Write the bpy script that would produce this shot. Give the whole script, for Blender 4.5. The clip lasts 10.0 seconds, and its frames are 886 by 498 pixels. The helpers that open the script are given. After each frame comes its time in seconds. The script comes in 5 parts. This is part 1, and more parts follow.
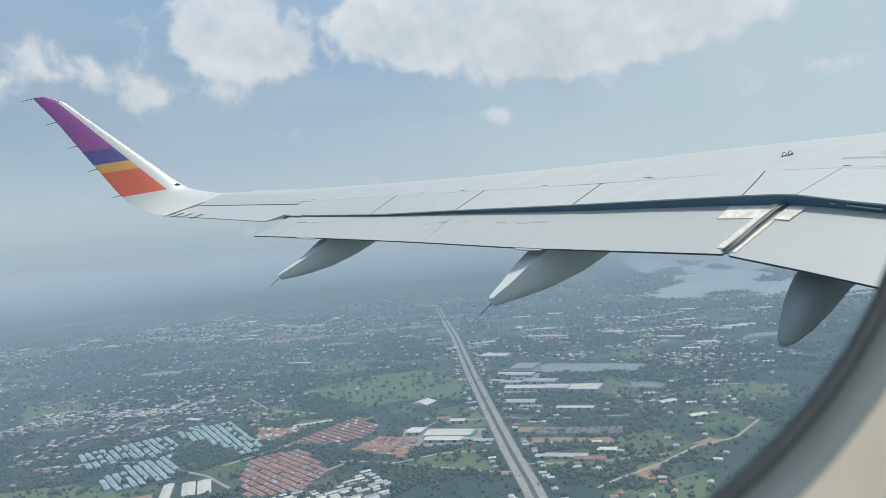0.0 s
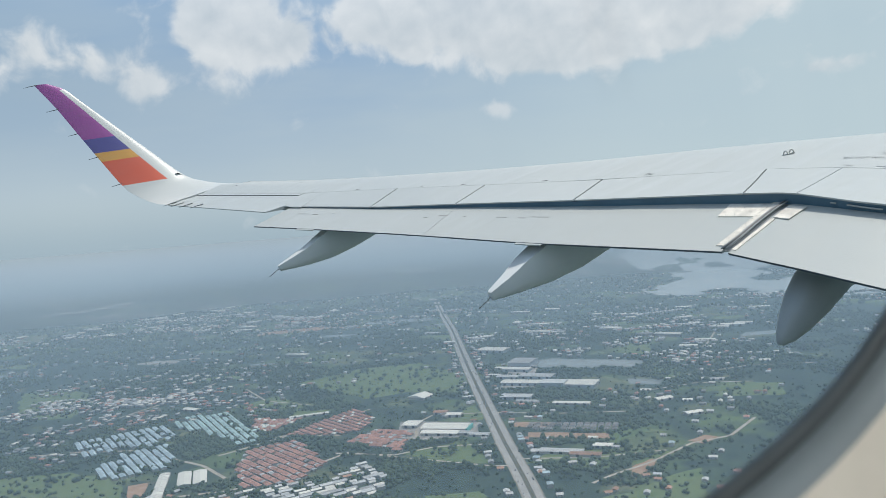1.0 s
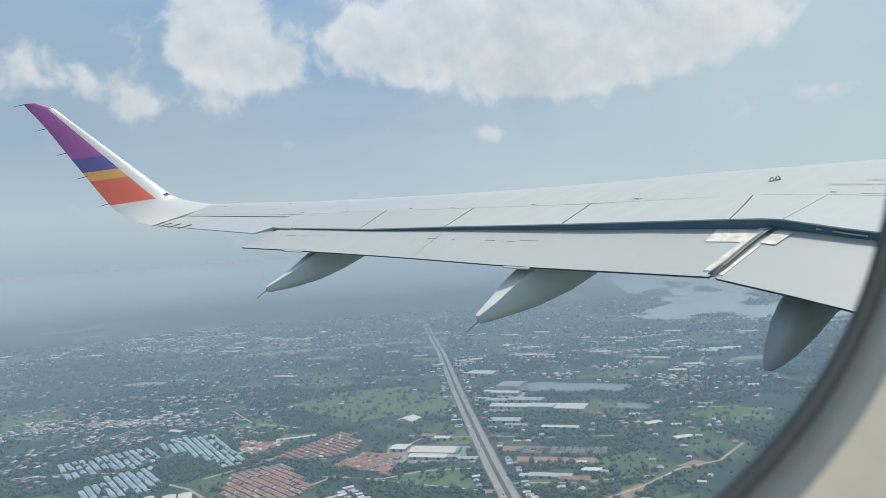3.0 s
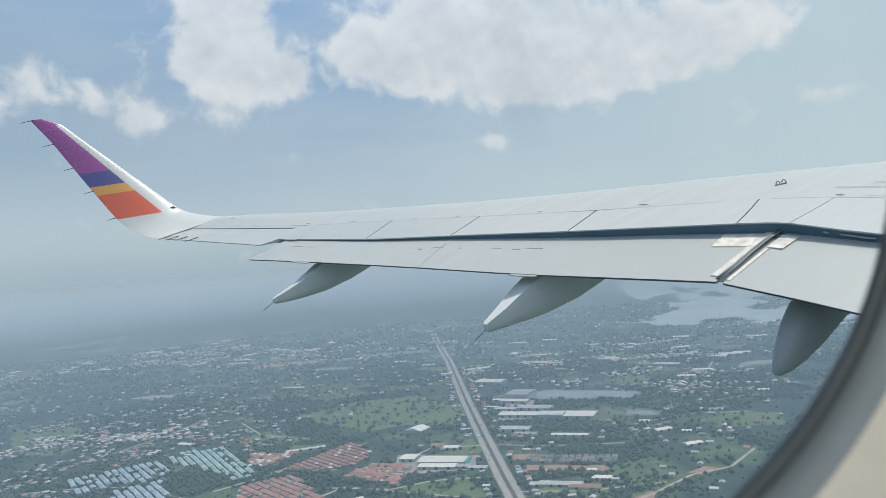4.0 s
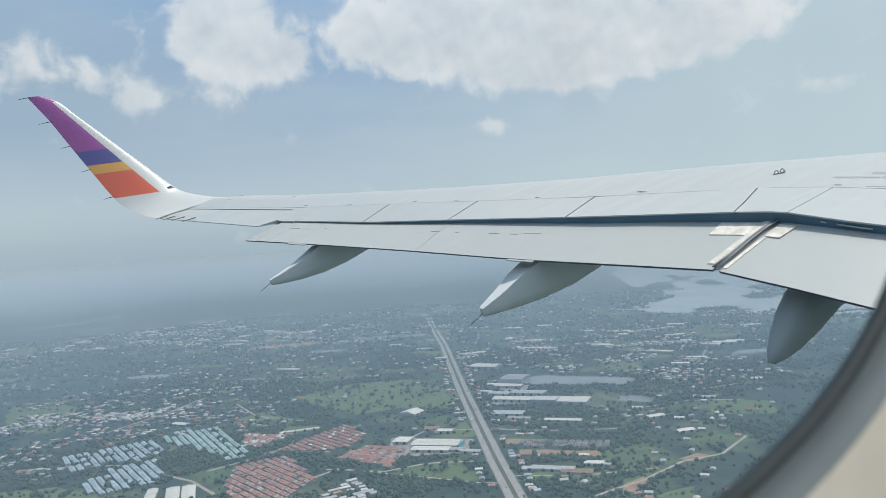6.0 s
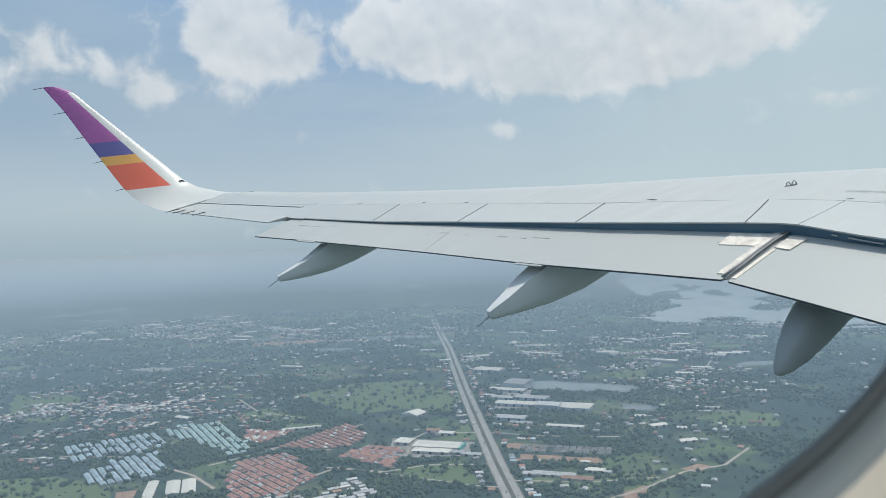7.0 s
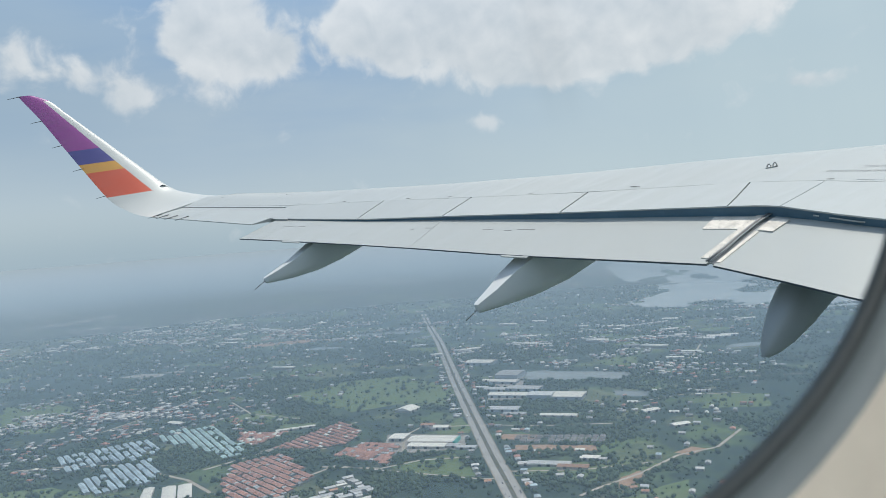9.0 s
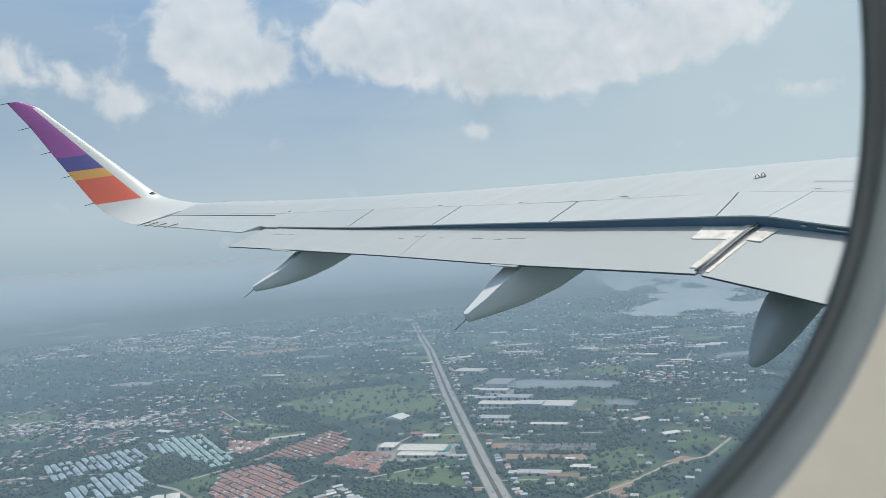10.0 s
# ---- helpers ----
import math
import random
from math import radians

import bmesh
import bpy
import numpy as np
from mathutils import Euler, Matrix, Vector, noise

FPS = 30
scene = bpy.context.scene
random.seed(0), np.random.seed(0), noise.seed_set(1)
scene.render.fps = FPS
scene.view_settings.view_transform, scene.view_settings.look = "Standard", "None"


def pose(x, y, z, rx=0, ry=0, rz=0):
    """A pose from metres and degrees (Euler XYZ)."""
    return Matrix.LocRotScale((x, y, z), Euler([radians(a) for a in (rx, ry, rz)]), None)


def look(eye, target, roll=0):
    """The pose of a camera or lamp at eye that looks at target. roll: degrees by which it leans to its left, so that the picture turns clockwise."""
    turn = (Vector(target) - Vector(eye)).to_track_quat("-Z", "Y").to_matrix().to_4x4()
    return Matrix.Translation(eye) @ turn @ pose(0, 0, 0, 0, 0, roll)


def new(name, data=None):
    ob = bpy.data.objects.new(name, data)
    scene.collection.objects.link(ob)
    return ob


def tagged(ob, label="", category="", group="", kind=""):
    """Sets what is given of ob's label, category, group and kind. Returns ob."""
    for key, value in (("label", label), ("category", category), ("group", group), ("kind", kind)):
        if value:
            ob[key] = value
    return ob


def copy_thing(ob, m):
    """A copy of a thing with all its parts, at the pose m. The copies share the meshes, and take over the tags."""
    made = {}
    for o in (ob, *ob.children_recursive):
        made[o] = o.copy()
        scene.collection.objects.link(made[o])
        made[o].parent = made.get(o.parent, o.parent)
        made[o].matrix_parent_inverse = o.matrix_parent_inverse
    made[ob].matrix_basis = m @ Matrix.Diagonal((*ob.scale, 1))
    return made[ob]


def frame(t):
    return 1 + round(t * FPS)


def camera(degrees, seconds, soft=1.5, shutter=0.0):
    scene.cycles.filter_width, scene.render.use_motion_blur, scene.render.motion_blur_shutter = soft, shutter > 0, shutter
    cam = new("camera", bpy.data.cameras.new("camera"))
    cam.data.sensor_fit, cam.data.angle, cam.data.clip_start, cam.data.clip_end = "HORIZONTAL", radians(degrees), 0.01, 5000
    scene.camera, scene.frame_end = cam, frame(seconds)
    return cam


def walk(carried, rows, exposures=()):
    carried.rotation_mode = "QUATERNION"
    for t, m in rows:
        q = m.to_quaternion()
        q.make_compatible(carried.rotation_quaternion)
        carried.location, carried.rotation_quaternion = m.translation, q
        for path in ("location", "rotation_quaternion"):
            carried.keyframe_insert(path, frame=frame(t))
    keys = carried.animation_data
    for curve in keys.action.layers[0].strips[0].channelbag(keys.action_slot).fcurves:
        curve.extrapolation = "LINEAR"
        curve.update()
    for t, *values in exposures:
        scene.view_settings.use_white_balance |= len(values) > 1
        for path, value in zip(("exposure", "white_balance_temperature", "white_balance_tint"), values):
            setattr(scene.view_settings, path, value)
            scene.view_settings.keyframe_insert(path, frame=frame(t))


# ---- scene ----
# The camera is held at a cabin window of an airliner that climbs over flat farmland and suburbs.
cam = camera(59.8, 10.0, soft=0.5)
cam.data.dof.use_dof, cam.data.dof.focus_distance, cam.data.dof.aperture_fstop = True, 11.0, 13.0
ROWS = [
    (0, -0.0076, -0.0043, 329.9981, 88.711, 5.386, 1.185),
    (0.5, -0.0221, -0.0125, 329.9944, 88.472, 4.252, 1.573),
    (1, -0.0187, -0.0106, 329.9952, 88.246, 4.498, 1.130),
    (1.5, -0.0144, -0.0082, 329.9963, 87.676, 5.058, 0.733),
    (2, -0.0140, -0.0080, 329.9964, 86.819, 5.039, 0.639),
    (2.5, -0.0076, -0.0043, 329.9981, 88.336, 3.502, -0.035),
    (3, -0.0030, -0.0017, 329.9992, 89.852, 4.023, 0.374),
    (3.2, -0.0034, -0.0019, 329.9991, 90.625, 4.148, 0.599),
    (4.3, 0.0000, 0.0000, 330.0000, 90.408, 5.352, 0.709),
    (4.5, -0.0042, -0.0024, 329.9989, 90.016, 5.619, 0.567),
    (5, 0.0000, 0.0000, 330.0000, 89.636, 5.092, -0.028),
    (5.5, 0.0000, 0.0000, 330.0000, 89.309, 5.439, -0.343),
    (5.7, -0.0038, -0.0022, 329.9990, 89.314, 4.977, 0.007),
    (7, -0.0293, -0.0166, 329.9925, 89.545, 2.239, 1.148),
    (7.5, -0.0238, -0.0135, 329.9939, 89.568, 3.350, 0.351),
    (8, -0.0204, -0.0116, 329.9948, 89.172, 4.248, 0.603),
    (8.5, -0.0166, -0.0094, 329.9958, 88.946, 4.457, 0.148),
    (9, -0.0093, -0.0053, 329.9976, 89.073, 4.488, 0.170),
    (9.5, -0.0017, -0.0010, 329.9996, 89.748, 3.967, -0.347),
    (10, 0.0042, 0.0024, 330.0011, 89.642, 4.277, -0.504),
]
walk(cam, [(t, pose(x, y, z, rx, ry, rz)) for t, x, y, z, rx, ry, rz in ROWS], [(0.0, 0.22), (10.0, 0.22)])

# ------------------------------------------------------------------ light
SUN_AZ, SUN_EL = 18.0, 70.0     # degrees from +X, above the horizon
to_sun = Vector((math.cos(radians(SUN_AZ)) * math.cos(radians(SUN_EL)), math.sin(radians(SUN_AZ)) * math.cos(radians(SUN_EL)), math.sin(radians(SUN_EL))))
sun_data = bpy.data.lights.new("sun", "SUN")
sun_data.energy, sun_data.angle, sun_data.color = 3.15, radians(0.6), (1.0, 0.955, 0.88)
sun = new("sun", sun_data)
sun.matrix_world = look((0, 0, 900), Vector((0, 0, 900)) - to_sun)


class Nodes:
    """A short way to write node trees."""

    def __init__(self, tree):
        self.tree = tree
        tree.nodes.clear()

    def add(self, kind, ins=(), **props):
        n = self.tree.nodes.new(kind)
        for k, v in props.items():
            setattr(n, k, v)
        for k, v in dict(ins).items():
            if isinstance(v, bpy.types.NodeSocket):
                self.tree.links.new(v, n.inputs[k])
            else:
                n.inputs[k].default_value = v
        return n

    def math(self, op, a, b=0.0, c=0.0, clamp=False):
        return self.add("ShaderNodeMath", {0: a, 1: b, 2: c}, operation=op, use_clamp=clamp).outputs[0]

    def vec(self, op, a, b=(0, 0, 0)):
        n = self.add("ShaderNodeVectorMath", {0: a, 1: b}, operation=op)
        return n.outputs["Value"] if op in ("LENGTH", "DISTANCE", "DOT_PRODUCT") else n.outputs[0]

    def ramp(self, fac, stops, mode="LINEAR"):
        n = self.add("ShaderNodeValToRGB", {0: fac})
        n.color_ramp.interpolation = mode
        while len(n.color_ramp.elements) < len(stops):
            n.color_ramp.elements.new(0.5)
        for e, (p, col) in zip(n.color_ramp.elements, stops):
            e.position = p
            e.color = (*col, 1) if len(col) == 3 else col
        return n.outputs[0]

    def span(self, v, a, b, lo=0.0, hi=1.0, kind="SMOOTHSTEP"):
        return self.add("ShaderNodeMapRange", {0: v, 1: a, 2: b, 3: lo, 4: hi}, interpolation_type=kind).outputs[0]

    def noise(self, vec, scale, detail=4.0, rough=0.55, dist=0.0):
        return self.add("ShaderNodeTexNoise", {"Vector": vec, "Scale": scale, "Detail": detail, "Roughness": rough, "Distortion": dist}).outputs[0]

    def mix(self, fac, a, b, blend="MIX"):
        n = self.add("ShaderNodeMix", data_type="RGBA", blend_type=blend)
        for k, v in ((0, fac), (6, a), (7, b)):
            if isinstance(v, bpy.types.NodeSocket):
                self.tree.links.new(v, n.inputs[k])
            else:
                n.inputs[k].default_value = v if k == 0 else (*v[:3], 1)
        return n.outputs[2]


world = bpy.data.worlds.new("sky")
scene.world = world
world.use_nodes = True
W = Nodes(world.node_tree)
sky = W.add("ShaderNodeTexSky", sky_type="NISHITA", sun_disc=False)
sky.sun_elevation, sky.sun_rotation = radians(SUN_EL), radians(90 - SUN_AZ)
sky.altitude, sky.air_density, sky.dust_density, sky.ozone_density = 300, 1.0, 2.5, 1.5
way = W.add("ShaderNodeTexCoord").outputs["Generated"]
sep = W.add("ShaderNodeSeparateXYZ", {0: way})
elev = sep.outputs[2]
# cumulus: soft lobes round chosen directions, broken up by two scales of noise
LOBES = [  # azimuth, elevation, half width, half height (degrees), weight
    (-15.6, 17.4, 3.0, 2.6, 1.0), (-14.0, 13.8, 3.2, 1.9, 1.0), (-17.4, 15.0, 1.8, 1.8, 0.75), (-11.2, 13.9, 2.3, 1.3, 0.8), (-14.6, 21.0, 4.0, 2.6, 0.9),
    (-5.6, 15.3, 2.2, 2.0, 1.0), (-2.4, 13.6, 2.2, 2.0, 0.9), (0.5, 16.2, 4.4, 2.6, 1.0), (4.2, 13.4, 3.6, 2.4, 1.0), (8.6, 14.6, 4.4, 2.9, 1.0), (14.2, 13.7, 4.4, 2.4, 1.0),
    (18.4, 13.2, 3.6, 1.9, 0.95), (22.4, 14.4, 3.0, 1.6, 0.75), (9.4, 11.3, 4.6, 1.0, 0.55), (3.0, 19.5, 7.0, 2.6, 0.8), (-24.2, 12.9, 2.1, 1.2, 0.55),
    (-21.6, 11.3, 3.6, 1.2, 0.58), (-28.8, 13.4, 2.0, 2.2, 0.62), (3.9, 8.2, 1.6, 0.55, 0.5), (26.1, 8.5, 2.6, 0.6, 0.5),
    (-42.0, 16.0, 6.0, 4.0, 0.9), (42.0, 20.0, 12.0, 6.0, 0.8), (5.0, 34.0, 18.0, 7.0, 0.9), (80.0, 26.0, 20.0, 8.0, 0.9),
]
az = W.math("MULTIPLY", W.math("ARCTAN2", sep.outputs[0], sep.outputs[1]), 57.2958)
el = W.math("MULTIPLY", W.math("ARCSINE", elev), 57.2958)
flat = W.add("ShaderNodeCombineXYZ", {0: az, 1: el, 2: 0.0}).outputs[0]
big = W.noise(flat, 0.16, 3.0, 0.5)
fine = W.noise(flat, 0.40, 5.0, 0.52, 0.3)
field = None
for a, e, w, h, k in LOBES:
    dx = W.math("DIVIDE", W.math("SUBTRACT", az, a), w)
    dy = W.math("DIVIDE", W.math("SUBTRACT", el, e), h)
    d2 = W.math("ADD", W.math("MULTIPLY", dx, dx), W.math("MULTIPLY", dy, dy))
    lobe = W.math("MULTIPLY", W.math("POWER", 2.718, W.math("MULTIPLY", d2, -0.9)), k)
    field = lobe if field is None else W.math("ADD", field, lobe)
edge = W.math("ADD", W.math("MULTIPLY", field, 0.85), W.math("ADD", W.math("MULTIPLY", W.math("SUBTRACT", fine, 0.5), 1.35), W.math("MULTIPLY", W.math("SUBTRACT", big, 0.5), 0.5)))
cover = W.span(edge, 0.17, 0.60)
# billows lit from above: denser here than a little higher up means a lit shoulder
above = W.vec("ADD", flat, (0.25, 0.75, 0.0))
relief = W.math("SUBTRACT", fine, W.noise(above, 0.40, 5.0, 0.52, 0.3))
swell = W.math("SUBTRACT", big, W.noise(W.vec("ADD", flat, (0.5, 1.8, 0.0)), 0.16, 3.0, 0.5))
glow = W.math("ADD", W.math("MULTIPLY", relief, 0.8), W.math("MULTIPLY", swell, 1.0))
glow = W.math("ADD", glow, W.span(edge, 0.3, 1.5, 0.58, 0.36, "LINEAR"))
cloud = W.mix(W.span(glow, 0.1, 0.8, kind="LINEAR"), (0.45, 0.505, 0.555), (0.68, 0.70, 0.72))
veil = W.noise(W.vec("MULTIPLY", flat, (0.5, 2.0, 1.0)), 0.12, 4.0, 0.5)
clear = W.mix(W.math("MULTIPLY", W.span(veil, 0.3, 0.7), 0.50), (0.225, 0.35, 0.53), (0.39, 0.475, 0.55))
milk = W.mix(W.span(el, 15.0, 2.0, kind="LINEAR"), clear, (0.435, 0.515, 0.56))
milk = W.mix(W.span(el, 18.0, 60.0), milk, (0.13, 0.20, 0.30))
milk = W.mix(W.span(el, 4.5, -0.5), milk, (0.325, 0.415, 0.48))
milk = W.mix(W.span(az, -14.0, 26.0, 0.0, 0.75), milk, (0.46, 0.56, 0.605))
milk = W.mix(W.math("MULTIPLY", W.span(az, -8.0, -34.0, 0.0, 0.6), W.span(el, 3.0, 11.0)), milk, (0.275, 0.375, 0.475))
seen = W.mix(W.math("MULTIPLY", cover, W.span(el, 3.0, 13.0, 0.35, 0.90, "LINEAR")), milk, cloud)
lit = W.mix(W.span(el, 10.0, 40.0, 0.0, 0.06), seen, sky.outputs[0])
W.add("ShaderNodeOutputWorld", {0: W.add("ShaderNodeBackground", {0: lit, 1: 1.0}).outputs[0]})

# ------------------------------------------------------------------ materials


def material(name):
    m = bpy.data.materials.new(name)
    m.use_nodes = True
    return m, Nodes(m.node_tree)


def finish(n, col, rough=0.8, metal=0.0, bump=None, strength=0.2, dist=0.02, spec=0.5, coat=0.0):
    ins = {"Base Color": col if isinstance(col, bpy.types.NodeSocket) else (*col, 1), "Roughness": rough, "Metallic": metal, "Specular IOR Level": spec, "Coat Weight": coat}
    if bump is not None:
        ins["Normal"] = n.add("ShaderNodeBump", {"Height": bump, "Strength": strength, "Distance": dist}).outputs[0]
    b = n.add("ShaderNodeBsdfPrincipled", ins)
    n.add("ShaderNodeOutputMaterial", {0: b.outputs[0]})


def plain(name, col, rough=0.7, metal=0.0, scale=3.0, vary=0.18, spec=0.5, random_tone=0.0, coat=0.0, bump=0.0, many=False):
    """A base colour with grain and stains at two scales; random_tone varies it from piece to piece."""
    m, n = material(name)
    at = n.add("ShaderNodeTexCoord").outputs["Object"]
    a, b = n.noise(at, scale, 5.0), n.noise(at, scale * 7.3, 3.0)
    f = n.math("ADD", n.math("MULTIPLY", a, 0.65), n.math("MULTIPLY", b, 0.35))
    k = n.span(f, 0.3, 0.7, 1 - vary, 1 + vary, "LINEAR")
    if random_tone:
        k = n.math("MULTIPLY", k, n.span(n.add("ShaderNodeNewGeometry").outputs["Random Per Island"] if many else n.add("ShaderNodeObjectInfo").outputs["Random"], 0, 1, 1 - random_tone, 1 + random_tone, "LINEAR"))
    col = n.vec("MULTIPLY", (*col, ), n.add("ShaderNodeCombineXYZ", {0: k, 1: k, 2: k}).outputs[0])
    finish(n, col, rough, metal, f if bump else None, bump, 0.02, spec, coat)
    return m


def wing_paint(name, col, stain=0.10, rough=0.42):
    """Gloss aircraft paint with streaks that run with the airflow, rivet-scale grain and grime."""
    m, n = material(name)
    at = n.add("ShaderNodeTexCoord").outputs["Object"]
    streak = n.noise(n.vec("MULTIPLY", at, (5.0, 0.5, 1.0)), 1.6, 5.0, 0.6)
    cloudy = n.noise(at, 0.9, 4.0)
    speck = n.noise(at, 26.0, 3.0, 0.6)
    f = n.math("ADD", n.math("MULTIPLY", streak, 0.5), n.math("ADD", n.math("MULTIPLY", cloudy, 0.35), n.math("MULTIPLY", speck, 0.15)))
    dirty = n.mix(n.span(f, 0.42, 0.68, stain * 2.2, 0.0, "LINEAR"), col, tuple(c * k for c, k in zip(col, (0.62, 0.60, 0.55))))
    finish(n, dirty, n.span(streak, 0.3, 0.7, rough + 0.1, rough - 0.05), 0.0, n.noise(at, 1.3, 2.0), 0.05, 0.05, 0.45, 0.15)
    return m


WHITE = wing_paint("wing_white", (0.405, 0.421, 0.410), 0.03)
FLAP_WHITE = wing_paint("flap_grey_white", (0.408, 0.421, 0.406), 0.05)
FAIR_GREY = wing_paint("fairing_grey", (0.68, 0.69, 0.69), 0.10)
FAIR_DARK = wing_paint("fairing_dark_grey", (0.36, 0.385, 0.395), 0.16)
COVE = plain("cove_primer", (0.34, 0.49, 0.64), 0.7, scale=2.0)
DARK = plain("dark_joint", (0.03, 0.035, 0.04), 0.7, scale=9.0)
STEEL = plain("bare_metal", (0.42, 0.42, 0.40), 0.38, 0.8, scale=6.0)
BEIGE = plain("worn_plate", (0.66, 0.61, 0.54), 0.55, 0.0, scale=9.0, vary=0.4)
# dark colour stands in for shade on the flaps' blunt trailing face
EDGE = plain("trailing_edge_shade", (0.085, 0.10, 0.115), 0.7, scale=9.0)
GAP_SHADE = plain("blue_gap_shade", (0.085, 0.16, 0.225), 0.6, scale=2.0)
SCUFF = plain("scuffed_paint", (0.24, 0.24, 0.23), 0.7, scale=20.0, vary=0.5)
SEAL_GREY = plain("grey_seal", (0.30, 0.31, 0.31), 0.6, scale=9.0)
RUBBER = plain("seal_rubber", (0.13, 0.13, 0.13), 0.6, scale=8.0)
INK = plain("stencil_ink", (0.13, 0.14, 0.145), 0.6, scale=30.0)
GASKET = plain("window_gasket", (0.042, 0.058, 0.068), 0.55, scale=60.0)
REVEAL = plain("window_reveal", (0.165, 0.21, 0.24), 0.5, scale=25.0, vary=0.1)
LINING = plain("cabin_lining", (0.62, 0.60, 0.54), 0.62, scale=18.0, vary=0.06, bump=0.05)

# ------------------------------------------------------------------ mesh helpers


def bare(name, V, F, mats=(), fm=None, smooth=False):
    me = bpy.data.meshes.new(name)
    me.from_pydata([tuple(v) for v in V], [], F)
    for m in mats:
        me.materials.append(m)
    if fm is not None:
        me.polygons.foreach_set("material_index", fm)
    if smooth:
        me.polygons.foreach_set("use_smooth", [True] * len(me.polygons))
    me.update()
    return me


def put(name, me, parent=None, label="", m=None):
    ob = new(name, me)
    if m is not None:
        ob.matrix_basis = m
    ob.parent = parent
    if label:
        tagged(ob, label)
    return ob


def outward(me):
    bm = bmesh.new()
    bm.from_mesh(me)
    bmesh.ops.recalc_face_normals(bm, faces=bm.faces)
    bm.to_mesh(me)
    bm.free()
    return me


def loft(name, rings, mats, fm=None, closed=True, caps=True, smooth=True):
    """A skin over rings of equal length; fm(i, j) gives a face's material."""
    k = len(rings[0])
    V = [p for r in rings for p in r]
    F, M = [], []
    for i in range(len(rings) - 1):
        for j in range(k if closed else k - 1):
            a, b = i * k + j, i * k + (j + 1) % k
            F.append((a, b, b + k, a + k))
            M.append(fm(i, j) if fm else 0)
    if caps and closed:
        F += [tuple(range(k))[::-1], tuple(range((len(rings) - 1) * k, len(rings) * k))]
        M += [fm(0, 0) if fm else 0, fm(len(rings) - 2, 0) if fm else 0]
    me = bare(name, V, F, mats, M, smooth)
    if caps and closed and smooth:
        me.polygons[len(F) - 1].use_smooth = me.polygons[len(F) - 2].use_smooth = False
    return outward(me) if closed else me


def slab(name, top, depth, mats, rows, cols, fm=None):
    """A closed plate: a grid of top points (rows x cols) with a bottom depth metres below."""
    n = len(top)
    V = list(top) + [(p[0], p[1], p[2] - depth) for p in top]
    F = []
    g = lambda i, j: i * cols + j
    for i in range(rows - 1):
        for j in range(cols - 1):
            q = (g(i, j), g(i, j + 1), g(i + 1, j + 1), g(i + 1, j))
            F += [q, tuple(n + x for x in q[::-1])]
    rim = [g(0, j) for j in range(cols)] + [g(i, cols - 1) for i in range(1, rows)] + [g(rows - 1, j) for j in range(cols - 2, -1, -1)] + [g(i, 0) for i in range(rows - 2, 0, -1)]
    for a, b in zip(rim, rim[1:] + rim[:1]):
        F.append((a, a + n, b + n, b))
    return outward(bare(name, V, F, mats))


def tube(name, path, radius, mat, sides=6):
    path = [Vector(p) for p in path]
    rings = []
    for i, p in enumerate(path):
        d = (path[min(i + 1, len(path) - 1)] - path[max(i - 1, 0)]).normalized()
        a = d.orthogonal().normalized()
        b = d.cross(a)
        r = radius[i] if isinstance(radius, (list, tuple)) else radius
        rings.append([p + r * (a * math.cos(2 * math.pi * k / sides) + b * math.sin(2 * math.pi * k / sides)) for k in range(sides)])
    return loft(name, rings, [mat])


def crisp(me, k, cols):
    """Keep the lengthwise edges of a loft sharp at the given places of its rings."""
    sharp = me.attributes.new("sharp_edge", "BOOLEAN", "EDGE")
    sharp.data.foreach_set("value", [e.vertices[0] % k == e.vertices[1] % k and e.vertices[0] % k in cols for e in me.edges])
    return me


def lerp(table, x):
    xs, ys = zip(*table)
    return float(np.interp(x, xs, ys))

# ------------------------------------------------------------------ the land
FAR = 4900.0


def G(x, y):
    """Height of the land: flat, rising to the hazy skyline in the far distance."""
    r = min(math.hypot(x, y), FAR)
    return 300.0 * ((r - 2800.0) / 2100.0) ** 2 if r > 2800.0 else 0.0


